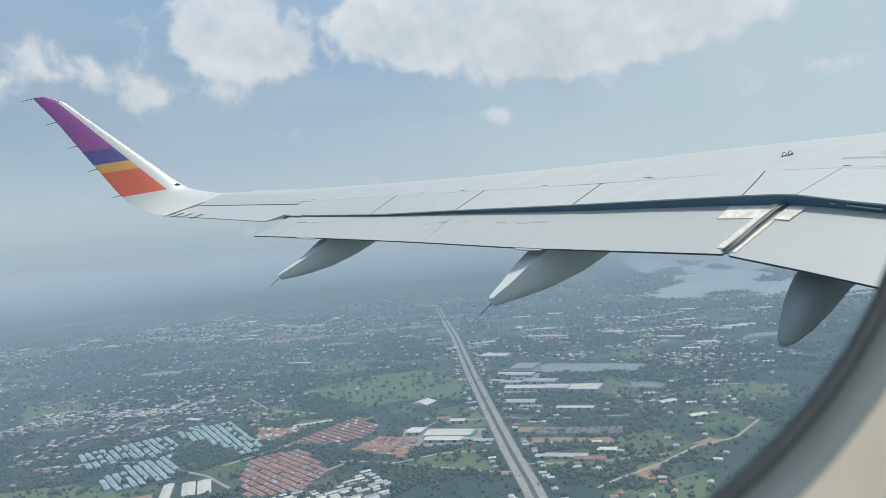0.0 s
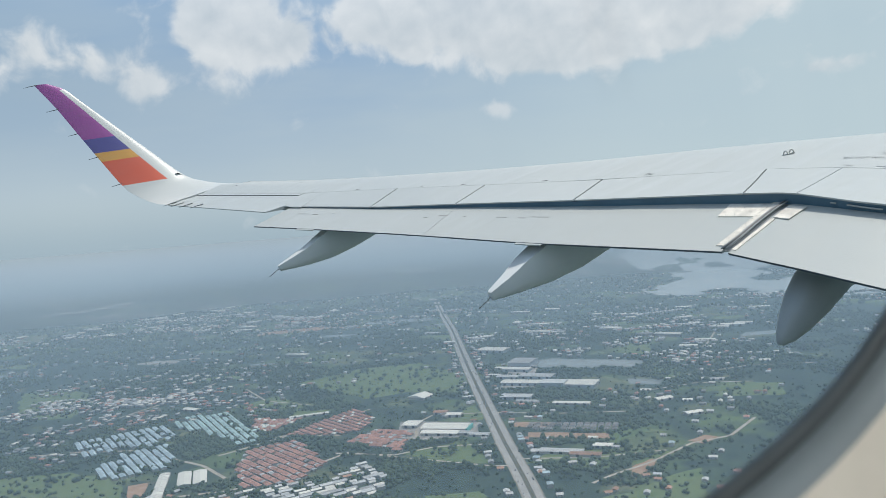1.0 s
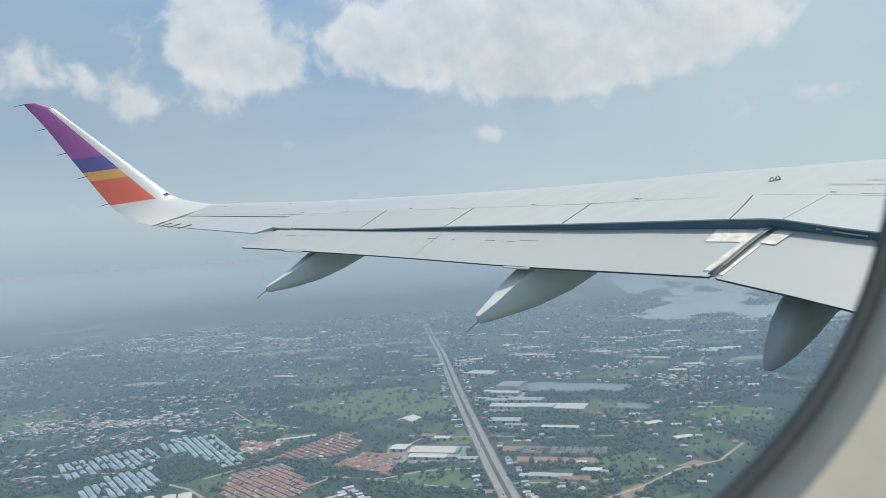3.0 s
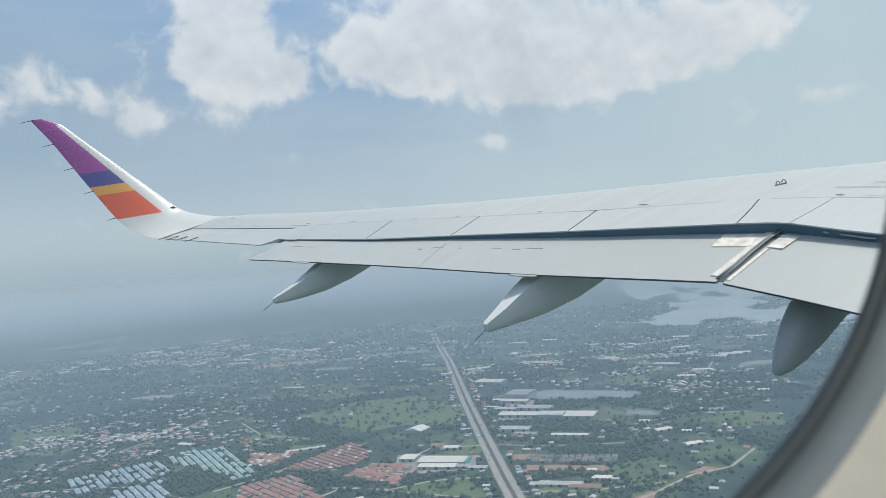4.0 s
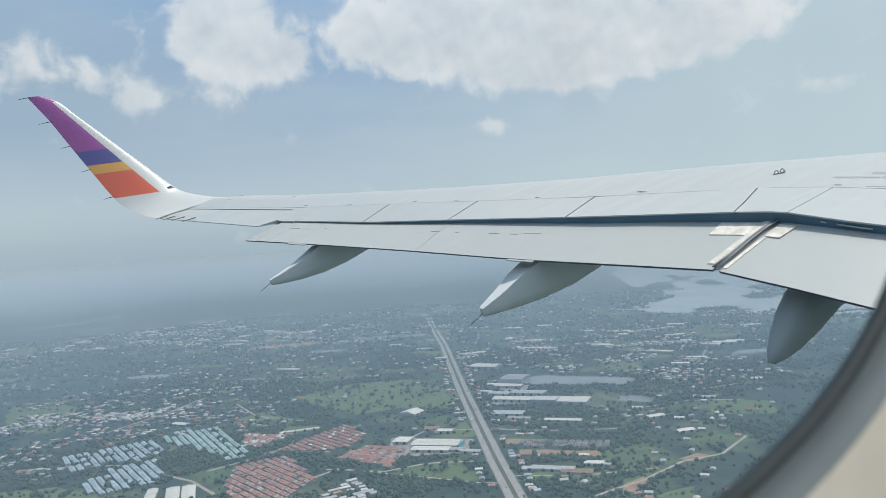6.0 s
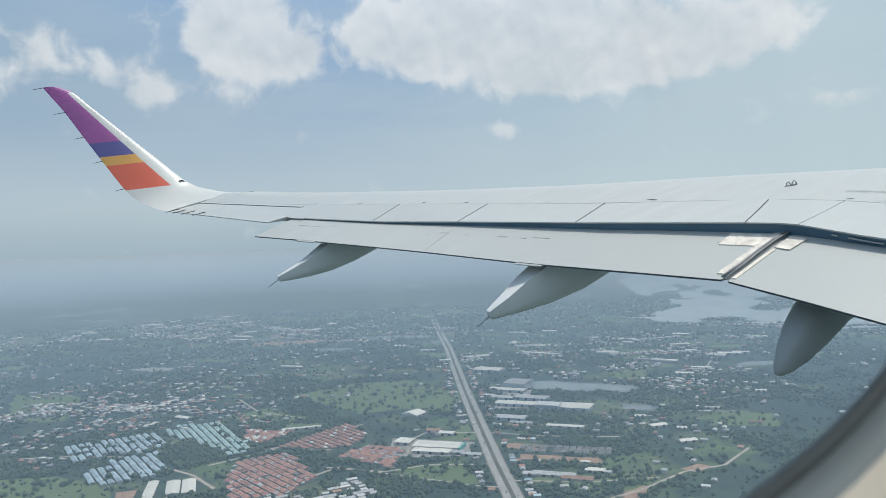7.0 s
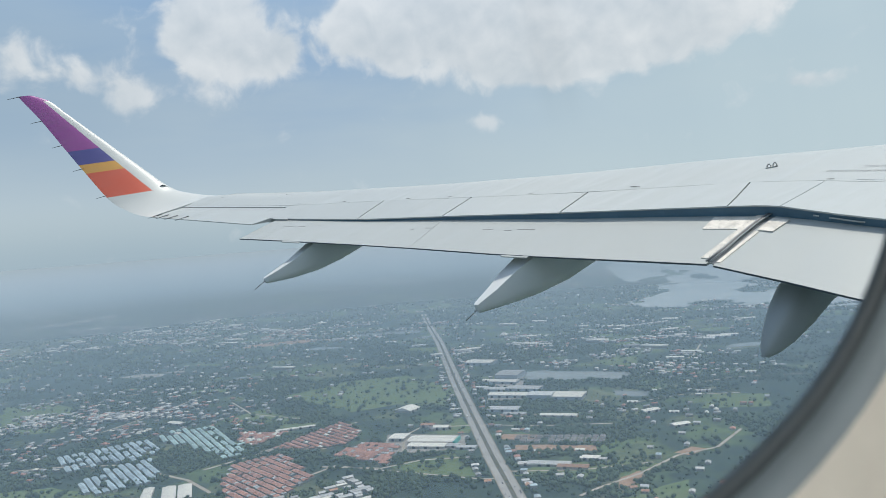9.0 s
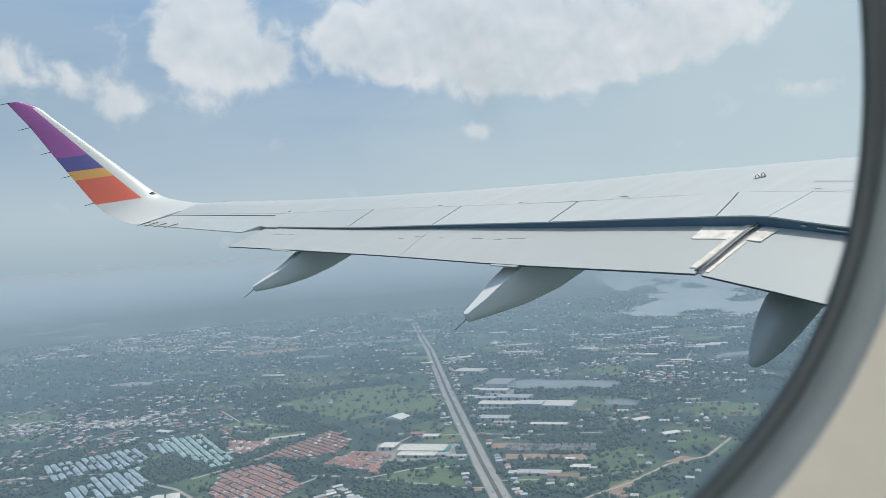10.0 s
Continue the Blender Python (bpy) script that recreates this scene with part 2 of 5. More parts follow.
def land_paint():
    m, n = material("farmland")
    at = n.add("ShaderNodeTexCoord").outputs["Object"]
    wide, mid, small, grain = n.noise(at, 0.0016, 4.0), n.noise(at, 0.007, 5.0, 0.6), n.noise(at, 0.035, 4.0, 0.6), n.noise(at, 0.22, 3.0, 0.6)
    plots = n.add("ShaderNodeTexVoronoi", {"Vector": n.vec("MULTIPLY", at, (1.0, 0.7, 1.0)), "Scale": 0.011, "Randomness": 0.8})
    tone = n.add("ShaderNodeSeparateColor", {0: plots.outputs["Color"]}).outputs[0]
    grass = n.ramp(tone, [(0.0, (0.080, 0.120, 0.050)), (0.35, (0.105, 0.155, 0.060)), (0.65, (0.13, 0.16, 0.070)), (1.0, (0.17, 0.165, 0.095))])
    grass = n.mix(n.span(small, 0.35, 0.7), grass, (0.060, 0.090, 0.050))
    wood = n.mix(n.span(small, 0.3, 0.7), (0.020, 0.040, 0.034), (0.042, 0.068, 0.048))
    f = n.math("ADD", n.math("MULTIPLY", wide, 0.45), n.math("MULTIPLY", mid, 0.55))
    col = n.mix(n.span(f, 0.43, 0.51), grass, wood)
    soil = n.math("MULTIPLY", n.span(n.noise(at, 0.012, 5.0, 0.65), 0.63, 0.70), n.span(grain, 0.35, 0.6))
    col = n.mix(soil, col, (0.25, 0.19, 0.14))
    col = n.mix(n.span(grain, 0.2, 0.8, 0.0, 0.35), col, (0.02, 0.03, 0.02))
    finish(n, col, 0.95, 0.0, n.math("ADD", small, n.math("MULTIPLY", grain, 0.3)), 0.4, 2.0, 0.2)
    return m


LAND = land_paint()


def patch_paint(name, a, b, scale=0.05, rough=0.95):
    m, n = material(name)
    at = n.add("ShaderNodeTexCoord").outputs["Object"]
    f = n.math("ADD", n.math("MULTIPLY", n.noise(at, scale, 5.0, 0.6), 0.6), n.math("MULTIPLY", n.noise(at, scale * 6, 4.0, 0.6), 0.4))
    col = n.mix(n.span(f, 0.35, 0.65), a, b)
    spots = n.math("MULTIPLY", n.span(n.noise(at, 0.03, 6.0, 0.7), 0.5, 0.68), n.span(n.noise(at, 0.4, 3.0, 0.6), 0.4, 0.6, 0.3, 1.0))
    col = n.mix(n.math("MULTIPLY", spots, 0.45), col, tuple(k * 0.5 for k in a))
    finish(n, col, rough, 0.0, f, 0.3, 0.5, 0.2)
    return m


FIELD = patch_paint("pasture", (0.078, 0.120, 0.050), (0.125, 0.155, 0.070), 0.03)
DIRT = patch_paint("red_dirt", (0.33, 0.22, 0.15), (0.24, 0.15, 0.10), 0.05)
YARD = patch_paint("concrete_yard", (0.30, 0.28, 0.25), (0.20, 0.19, 0.17), 0.05)
ASPHALT = patch_paint("sunlit_asphalt", (0.24, 0.23, 0.215), (0.33, 0.31, 0.285), 0.05, 0.85)
VERGE = patch_paint("dusty_verge", (0.27, 0.235, 0.19), (0.13, 0.135, 0.10), 0.035)
MEDIAN = patch_paint("median_soil_and_shrubs", (0.055, 0.065, 0.045), (0.12, 0.115, 0.085), 0.06)
TRACK = patch_paint("dirt_track", (0.36, 0.31, 0.25), (0.28, 0.24, 0.19), 0.06)
LEAF = patch_paint("tree_foliage", (0.036, 0.062, 0.040), (0.075, 0.104, 0.056), 0.09)


def water_paint(name, a, b):
    m, n = material(name)
    at = n.add("ShaderNodeTexCoord").outputs["Object"]
    f = n.noise(at, 0.01, 4.0)
    finish(n, n.mix(n.span(f, 0.3, 0.7), a, b), 0.2, 0.0, n.noise(at, 0.6, 3.0), 0.05, 0.2, 0.4)
    return m


WATER = water_paint("silty_lake_water", (0.33, 0.355, 0.345), (0.40, 0.415, 0.40))
POND = water_paint("still_pond_water", (0.14, 0.165, 0.165), (0.19, 0.21, 0.205))

radii = [0, 150, 300, 450, 600, 800, 1000, 1300, 1600, 2000, 2400, 2800] + [2800 + 100 * k for k in range(1, 22)]
V, F, K = [(0, 0, 0)], [], 96
for r in radii[1:]:
    for k in range(K):
        a = 2 * math.pi * k / K
        V.append((r * math.cos(a), r * math.sin(a), G(r, 0)))
for k in range(K):
    F.append((0, 1 + k, 1 + (k + 1) % K))
for i in range(len(radii) - 2):
    for k in range(K):
        a, b = 1 + i * K + k, 1 + i * K + (k + 1) % K
        F.append((a, a + K, b + K, b))
tagged(put("ground", bare("ground", V, F, [LAND], smooth=True)), "flat green farmland with woods and plots", "ground", kind="structure")

# what stands where, on a coarse grid, so that trees keep off roads, roofs and water
CELL, X0, Y0 = 5.0, -2700.0, 500.0
taken = np.zeros((1080, 900), bool)


def cell(x, y):
    return int((x - X0) // CELL), int((y - Y0) // CELL)


def claim(x, y, r):
    i, j = cell(x, y)
    k = max(0, int(r // CELL))
    taken[max(i - k, 0):max(i + k + 1, 0), max(j - k, 0):max(j + k + 1, 0)] = True


def is_taken(x, y):
    i, j = cell(x, y)
    return 0 <= i < taken.shape[0] and 0 <= j < taken.shape[1] and taken[i, j]


def inside(x, y, poly):
    hit = False
    for (x1, y1), (x2, y2) in zip(poly, poly[1:] + poly[:1]):
        if (y1 > y) != (y2 > y) and x < (x2 - x1) * (y - y1) / (y2 - y1) + x1:
            hit = not hit
    return hit


def claim_poly(poly):
    xs, ys = zip(*poly)
    x = min(xs)
    while x <= max(xs):
        y = min(ys)
        while y <= max(ys):
            if inside(x, y, poly):
                claim(x, y, 0)
            y += CELL
        x += CELL


def ragged(poly, amp, step=14.0):
    """The outline of a polygon, cut fine and made uneven."""
    out = []
    for (x1, y1), (x2, y2) in zip(poly, poly[1:] + poly[:1]):
        n = max(1, int(math.hypot(x2 - x1, y2 - y1) / step))
        for k in range(n):
            x, y = x1 + (x2 - x1) * k / n, y1 + (y2 - y1) * k / n
            v = noise.noise_vector(Vector((x * 0.02, y * 0.02, 3.1)))
            out.append((x + amp * v.x, y + amp * v.y))
    return out


def area(name, poly, mat, lift, label, category, amp=6.0, keep=True, kind="structure"):
    """A patch of flat land cover or water."""
    edge_line = ragged(poly, amp)
    me = bare(name, [(x, y, lift) for x, y in edge_line], [tuple(range(len(edge_line)))], [mat])
    if me.polygons[0].normal.z < 0:
        me.flip_normals()
    if keep:
        claim_poly(edge_line)
    return tagged(put(name, me), label, category, kind=kind)


def ribbon(name, path, offsets, mat, lift, parent=None, label="", category="road"):
    """A strip along a path between two sideways offsets."""
    V, F = [], []
    pts = [Vector((x, y)) for x, y in path]
    fine = []
    for a, b in zip(pts, pts[1:]):
        n = max(1, int((b - a).length / 12))
        fine += [a.lerp(b, k / n) for k in range(n)]
    fine.append(pts[-1])
    for i, p in enumerate(fine):
        d = (fine[min(i + 1, len(fine) - 1)] - fine[max(i - 1, 0)]).normalized()
        side = Vector((d.y, -d.x))
        for o in offsets:
            q = p + side * o
            V.append((q.x, q.y, G(q.x, q.y) + lift))
        claim(p.x, p.y, abs(offsets[1] - offsets[0]) / 2 + 3)
    for i in range(len(fine) - 1):
        F.append((2 * i, 2 * i + 1, 2 * i + 3, 2 * i + 2))
    me = bare(name, V, F, [mat])
    if me.polygons[0].normal.z < 0:
        me.flip_normals()
    ob = put(name, me, parent)
    return tagged(ob, label, category, kind="structure") if parent is None else ob


HIGHWAY = [(82, 600), (72, 800), (59, 978), (44, 1139), (24, 1398), (-1, 1735), (-44, 2409), (-92, 2950), (-120, 3270), (-150, 3330), (-215, 3360)]
road = ribbon("road", HIGHWAY, (-13.8, 13.8), VERGE, 0.12, None, "straight pale dual-carriageway highway with dusty verges", "road")
ribbon("carriageway", HIGHWAY, (-11.8, -3.1), ASPHALT, 0.22, road)
ribbon("carriageway", HIGHWAY, (3.1, 11.8), ASPHALT, 0.22, road)
ribbon("median_strip", HIGHWAY, (-3.0, 3.0), MEDIAN, 0.26, road, "dark planted median")
TRACKS = [
    ([(-77, 672), (-11, 747), (13, 752), (60, 800)], 6.0), ([(-178, 1142), (-102, 1100), (20, 1036), (50, 1030)], 4.0), ([(-560, 1010), (-540, 940), (-500, 880)], 4.0),
    ([(-900, 1130), (-800, 1000), (-760, 860), (-740, 760)], 7.0), ([(-400, 1000), (-330, 1010), (-240, 1090), (-190, 1150)], 6.0),
    ([(140, 940), (168, 964), (228, 1004), (301, 1073), (364, 1096), (430, 1180)], 5.0),
    ([(-756, 1258), (-660, 1262), (-566, 1248), (-470, 1180), (-408, 1133), (-350, 1060)], 6.0),
    ([(-330, 1262), (-250, 1330), (-190, 1420)], 6.0), ([(-400, 1180), (-310, 1270), (-220, 1250)], 6.0),
    ([(44, 1139), (-60, 1145), (-120, 1118), (-215, 1150)], 5.0), ([(50, 1060), (160, 1040), (260, 1050)], 4.5),
    ([(30, 1330), (140, 1290), (260, 1270)], 5.0), ([(-90, 1190), (-98, 1290), (-70, 1340), (20, 1330)], 5.0),
    ([(-1050, 1430), (-1010, 1560), (-960, 1640)], 5.0), ([(-700, 1500), (-640, 1640), (-600, 1800)], 5.0),
    ([(300, 1400), (420, 1440), (520, 1420)], 4.0), ([(380, 1500), (560, 1560), (700, 1540)], 4.0),
    ([(-820, 1880), (-640, 1990), (-430, 2010)], 6.0), ([(420, 1700), (560, 1820), (640, 2000)], 5.0), ([(-300, 1480), (-420, 1560), (-500, 1700)], 4.0),
]
for path, w in TRACKS:
    ribbon("track", path, (-w / 2, w / 2), TRACK, 0.15, None, "narrow pale dirt track between the fields", "track")

MEADOW = [(-861, 1108), (-711, 1138), (-618, 1148), (-506, 1078), (-436, 945), (-365, 880), (-352, 835), (-269, 705), (-455, 690), (-700, 800), (-800, 960)]
area("pond", [(152, 1788), (204, 1792), (385, 1692), (344, 1624), (300, 1650), (236, 1662), (149, 1704)], POND, 0.17, "long still pond behind the factory sheds", "pond", 8, kind="")
area("pond", [(309, 1519), (374, 1490), (357, 1449), (304, 1472)], POND, 0.17, "small grey pond among trees", "pond", 6, kind="")
area("pond", [(-386, 2792), (-119, 2790), (-111, 2690), (-326, 2712)], POND, 0.17, "distant pale pond beside the highway", "pond", 8, kind="")
for poly in ([(-388, 1716), (-252, 1852), (-116, 1861), (-9, 1673), (-22, 1500), (-130, 1540), (-211, 1511)], [(-107, 1128), (-23, 1175), (12, 1121), (20, 1041), (-80, 1080)],
             [(-933, 1564), (-1100, 1854), (-984, 1869), (-881, 1769), (-807, 1522)], [(342, 1821), (385, 1928), (449, 1873), (410, 1745)],
             [(60, 1040), (180, 985), (280, 1040), (230, 1060), (120, 1090)], [(-480, 1520), (-400, 1600), (-330, 1480), (-400, 1440)], [(-40, 1290), (10, 1400), (20, 1330), (15, 1280)],
             [(-67, 938), (4, 940), (42, 819), (-30, 719), (-68, 761)], [(119, 869), (281, 972), (258, 859), (126, 771)], MEADOW, [(420, 1330), (520, 1300), (560, 1400), (470, 1430)], [(-330, 1500), (-260, 1470), (-280, 1410), (-350, 1400)]):
    area("field", poly, FIELD, 0.08, "open light green pasture with scattered trees", "field", 14, keep=False)
for poly in ([(83, 1158), (196, 1122), (202, 1153), (85, 1186)], [(190, 946), (199, 992), (235, 1030), (234, 992)], [(-490, 1060), (-467, 1068), (-447, 1014), (-461, 996)], [(10, 740), (50, 700), (70, 720), (40, 770)], [(60, 1225), (110, 1205), (130, 1235), (70, 1255)], 
             [(70, 1380), (210, 1330), (215, 1345), (75, 1395)], [(300, 1085), (330, 1110), (345, 1095), (318, 1068)]):
    area("bare_earth", poly, DIRT, 0.06, "patch of bare reddish earth", "earth", 5)
for poly in ([(55, 1500), (62, 1570), (150, 1540), (140, 1500)], [(-125, 1190), (-125, 1310), (10, 1270), (5, 1185)], [(70, 1640), (90, 1720), (150, 1690), (140, 1640)]):
    area("yard", poly, YARD, 0.09, "pale concrete factory yard", "yard", 3)


def far_water(name, poly, label):
    """Water in the far distance, on the rising skyline: a grid of cells with a ragged shore."""
    xs, ys = zip(*poly)
    V, F, ids = [], [], {}
    step = 15.0
    nx, ny = int((max(xs) - min(xs)) / step) + 1, int((max(ys) - min(ys)) / step) + 1

    def vert(i, j):
        if (i, j) not in ids:
            x, y = min(xs) + i * step, min(ys) + j * step
            ids[i, j] = len(V)
            V.append((x, y, G(x, y) + 2.5))
        return ids[i, j]
    for i in range(nx):
        for j in range(ny):
            x, y = min(xs) + (i + 0.5) * step, min(ys) + (j + 0.5) * step
            v = noise.noise_vector(Vector((x * 0.004, y * 0.0025, 7.7)))
            w = noise.noise_vector(Vector((x * 0.02, y * 0.012, 1.7)))
            isle = noise.fractal(Vector((x * 0.0035, y * 0.0028, 9.0)), 1.0, 2.0, 4)
            if inside(x + 45 * v.x + 22 * w.x, y + 90 * v.y + 45 * w.y, poly) and isle < (0.36 if x > 1000 else 0.16) and not any(inside(x + 20 * w.x, y + 40 * w.y, q) for q in ISLETS):
                F.append((vert(i, j), vert(i + 1, j), vert(i + 1, j + 1), vert(i, j + 1)))
                claim(x, y, 10)
    return tagged(put(name, bare(name, V, F, [WATER], smooth=True)), label, "lake", kind="structure")


ISLETS = [[(1101, 3539), (1178, 3573), (1220, 3478), (1189, 3422), (1121, 3445)], [(859, 3574), (959, 3640), (1044, 3627), (1026, 3595), (902, 3528)]]
far_water("lake", [(803, 4173), (814, 3767), (851, 3532), (935, 3300), (905, 3213), (792, 3121), (709, 3065), (741, 2932), (835, 2816), (1012, 2734), (1126, 2542), (1299, 2515), (1900, 2700), (2300, 3200), (1784, 4000)], "wide pale lake with ragged shores")
# pale cleared plots and pools strung across the far plain
r_ = random.Random(17)
for k in range(26):
    a, r = r_.uniform(-0.62, 0.5), r_.uniform(1950, 2720)
    x, y = r * math.sin(a), r * math.cos(a)
    if is_taken(x, y):
        continue
    w, d, t = r_.uniform(25, 80), r_.uniform(15, 38), r_.uniform(-0.5, 0.2)
    poly = [(x + w * i * math.cos(t) - d * j * math.sin(t), y + w * i * math.sin(t) + d * j * math.cos(t)) for i, j in ((-1, -0.6), (0.2, -1), (1, -0.5), (0.8, 0.7), (-0.3, 1))]
    if k % 4 == 0:
        area("pond", poly, POND, 0.17, "small pale pool on the far plain", "pond", 10, kind="")
    elif k % 4 == 1 and r > 2300:
        area("bare_earth", poly, YARD, 0.10, "pale cleared plot on the far plain", "earth", 12)
    else:
        area("field", poly, FIELD, 0.08, "open light green pasture with scattered trees", "field", 16)

# ------------------------------------------------------------------ buildings
RED_TILE = plain("red_roof_tile", (0.32, 0.165, 0.122), 0.8, scale=0.5, vary=0.25, random_tone=0.22)
RED_TILES = plain("red_roof_tiles_in_rows", (0.32, 0.165, 0.122), 0.8, scale=0.5, vary=0.25, random_tone=0.22, many=True)
BLUE_ROOF = plain("blue_grey_sheet_roof", (0.30, 0.37, 0.395), 0.5, scale=0.3, vary=0.2, random_tone=0.22)
GREEN_ROOF = plain("green_grey_sheet_roof", (0.29, 0.39, 0.365), 0.5, scale=0.3, vary=0.2, random_tone=0.18)
WHITE_ROOF = plain("white_sheet_roof", (0.57, 0.54, 0.475), 0.45, scale=0.2, vary=0.14, random_tone=0.15)
GREY_ROOF = plain("grey_sheet_roof", (0.34, 0.34, 0.33), 0.6, scale=0.3, vary=0.25, random_tone=0.3)
PALE_ROOF = plain("weathered_pale_roof", (0.39, 0.38, 0.36), 0.55, scale=0.3, vary=0.25, random_tone=0.35)
DULL_ROOF = plain("dull_grey_brown_roof", (0.175, 0.165, 0.155), 0.85, scale=0.3, vary=0.3, random_tone=0.35)
BROWN_ROOF = plain("rusty_brown_roof", (0.30, 0.17, 0.11), 0.8, scale=0.3, vary=0.3, random_tone=0.3)
CREAM_WALL = plain("rendered_wall", (0.40, 0.375, 0.34), 0.85, scale=0.4, vary=0.15, random_tone=0.15)
GREY_WALL = plain("shed_cladding", (0.36, 0.39, 0.41), 0.6, scale=0.3, vary=0.12, random_tone=0.1)
OPENING = plain("dark_opening", (0.05, 0.055, 0.06), 0.4, scale=1.0)
TEAL = plain("teal_cladding", (0.08, 0.34, 0.30), 0.6, scale=0.3)


def box(x0, x1, y0, y1, z0, z1):
    V = [(x, y, z) for x in (x0, x1) for y in (y0, y1) for z in (z0, z1)]
    return V, [(0, 1, 3, 2), (4, 6, 7, 5), (0, 4, 5, 1), (2, 3, 7, 6), (0, 2, 6, 4), (1, 5, 7, 3)]


def joined(pieces):
    V, F = [], []
    for v, f in pieces:
        k = len(V)
        V += v
        F += [tuple(i + k for i in q) for q in f]
    return V, F


def roof_form(w, d, h, rise, over, hip):
    """A pitched roof with eaves and thickness; hip is the run of the hipped ends (0: gables)."""
    a, b, t = w / 2 + over, d / 2 + over, 0.18
    V = [(-a, -b, h), (a, -b, h), (a, b, h), (-a, b, h), (-a, -b, h + t), (a, -b, h + t), (a, b, h + t), (-a, b, h + t), (-a + hip, 0, h + rise), (a - hip, 0, h + rise)]
    return V, [(3, 2, 1, 0), (0, 1, 5, 4), (1, 2, 6, 5), (2, 3, 7, 6), (3, 0, 4, 7), (4, 5, 9, 8), (6, 7, 8, 9), (5, 6, 9), (7, 4, 8)]


def gable_walls(w, d, h, rise):
    a, b = w / 2, d / 2
    V = [(-a, -b, 0), (a, -b, 0), (a, b, 0), (-a, b, 0), (-a, -b, h), (a, -b, h), (a, b, h), (-a, b, h), (-a, 0, h + rise), (a, 0, h + rise)]
    return V, [(0, 1, 5, 4), (2, 3, 7, 6), (1, 2, 6, 9, 5), (3, 0, 4, 8, 7), (0, 3, 2, 1)]


def building(name, w, d, h, rise, roof, wall, label, category, group, hip=0.0, over=0.6, openings=0, big=False):
    """Walls with the roof and its openings as parts; the base is at the origin."""
    v, f = gable_walls(w, d, h, 0 if hip else rise * 0.96)
    ob = put(name, bare(name, v, f, [wall]))
    tagged(ob, label, category, group)
    v, f = roof_form(w, d, h, rise, over, hip)
    put("roof", bare("roof", v, f, [roof]), ob)
    for k in range(openings):
        x = -w / 2 + (k + 0.5) * w / openings
        s = 2.2 if big else 0.6
        z = (0.0, 4.2) if big else (0.9, 2.1)
        v, f = box(x - s, x + s, -d / 2 - 0.06, -d / 2 + 0.05, *z)
        put("loading_door" if big else "window", bare("opening", v, f, [OPENING]), ob)
    return ob


def settle(ob, x, y, turn, r=None):
    ob.matrix_basis = pose(x, y, G(x, y), 0, 0, turn)
    claim(x, y, r if r is not None else 7)


def fill(poly, direction, along, across, make_first, jitter=0.6, skip=0.04, streets=0, turn=0.0, rnd=None):
    """Houses in straight rows over a polygon."""
    rnd = rnd or random.Random(5)
    d = Vector(direction).normalized()
    n = Vector((-d.y, d.x))
    c = Vector((sum(p[0] for p in poly) / len(poly), sum(p[1] for p in poly) / len(poly)))
    firsts, count = make_first, 0
    used = [False] * len(firsts)
    ang = math.degrees(math.atan2(d.y, d.x)) + turn
    for j in range(-60, 61):
        if streets and j % streets == 0:
            continue
        for i in range(-90, 91):
            p = c + d * (i * along) + n * (j * across)
            if not inside(p.x, p.y, poly) or rnd.random() < skip:
                continue
            k = rnd.randrange(len(firsts))
            m = pose(p.x + rnd.uniform(-jitter, jitter), p.y + rnd.uniform(-jitter, jitter), G(p.x, p.y), 0, 0, ang + rnd.choice((0, 180)))
            if used[k]:
                copy_thing(firsts[k], m)
            else:
                firsts[k].matrix_basis = m
                used[k] = True
            claim(p.x, p.y, max(6.0, along * 0.5))
            count += 1
    for k, u in enumerate(used):
        if not u:
            firsts[k].matrix_basis = pose(c.x, c.y, 0)
    return count


def scatter_mesh(name, items, mats, fm=None):
    """Many small closed forms in one mesh: items of (vertices, triangles, material)."""
    nv = sum(len(v) for v, _, _ in items)
    V = np.concatenate([v for v, _, _ in items])
    off, Fs, M = 0, [], []
    for v, f, m in items:
        Fs.append(f + off)
        M.append(np.full(len(f), m, np.int32))
        off += len(v)
    Fs, M = np.concatenate(Fs), np.concatenate(M)
    me = bpy.data.meshes.new(name)
    me.vertices.add(nv)
    me.vertices.foreach_set("co", V.astype(np.float32).ravel())
    me.loops.add(len(Fs) * 3)
    me.loops.foreach_set("vertex_index", Fs.astype(np.int32).ravel())
    me.polygons.add(len(Fs))
    me.polygons.foreach_set("loop_start", np.arange(0, len(Fs) * 3, 3, dtype=np.int32))
    for m in mats:
        me.materials.append(m)
    me.polygons.foreach_set("material_index", M)
    me.update(calc_edges=True)
    me.validate()
    return put(name, me)


def tris(F):
    return np.array([(q[0], q[k], q[k + 1]) for q in F for k in range(1, len(q) - 1)], np.int32)


def house_items(x, y, turn, w, d, h, rise, hip, wall_slot, roof_slot):
    """Walls and roof of a plain house, as pieces of a joined mesh."""
    ca, sa = math.cos(radians(turn)), math.sin(radians(turn))
    R = np.array([[ca, -sa, 0], [sa, ca, 0], [0, 0, 1]])
    v0, f0 = gable_walls(w, d, h, 0 if hip else rise * 0.96)
    v1, f1 = roof_form(w, d, h, rise, 0.5, hip)
    base = np.array((x, y, G(x, y)))
    return [(np.array(v0) @ R.T + base, tris(f0), wall_slot), (np.array(v1) @ R.T + base, tris(f1), roof_slot)]


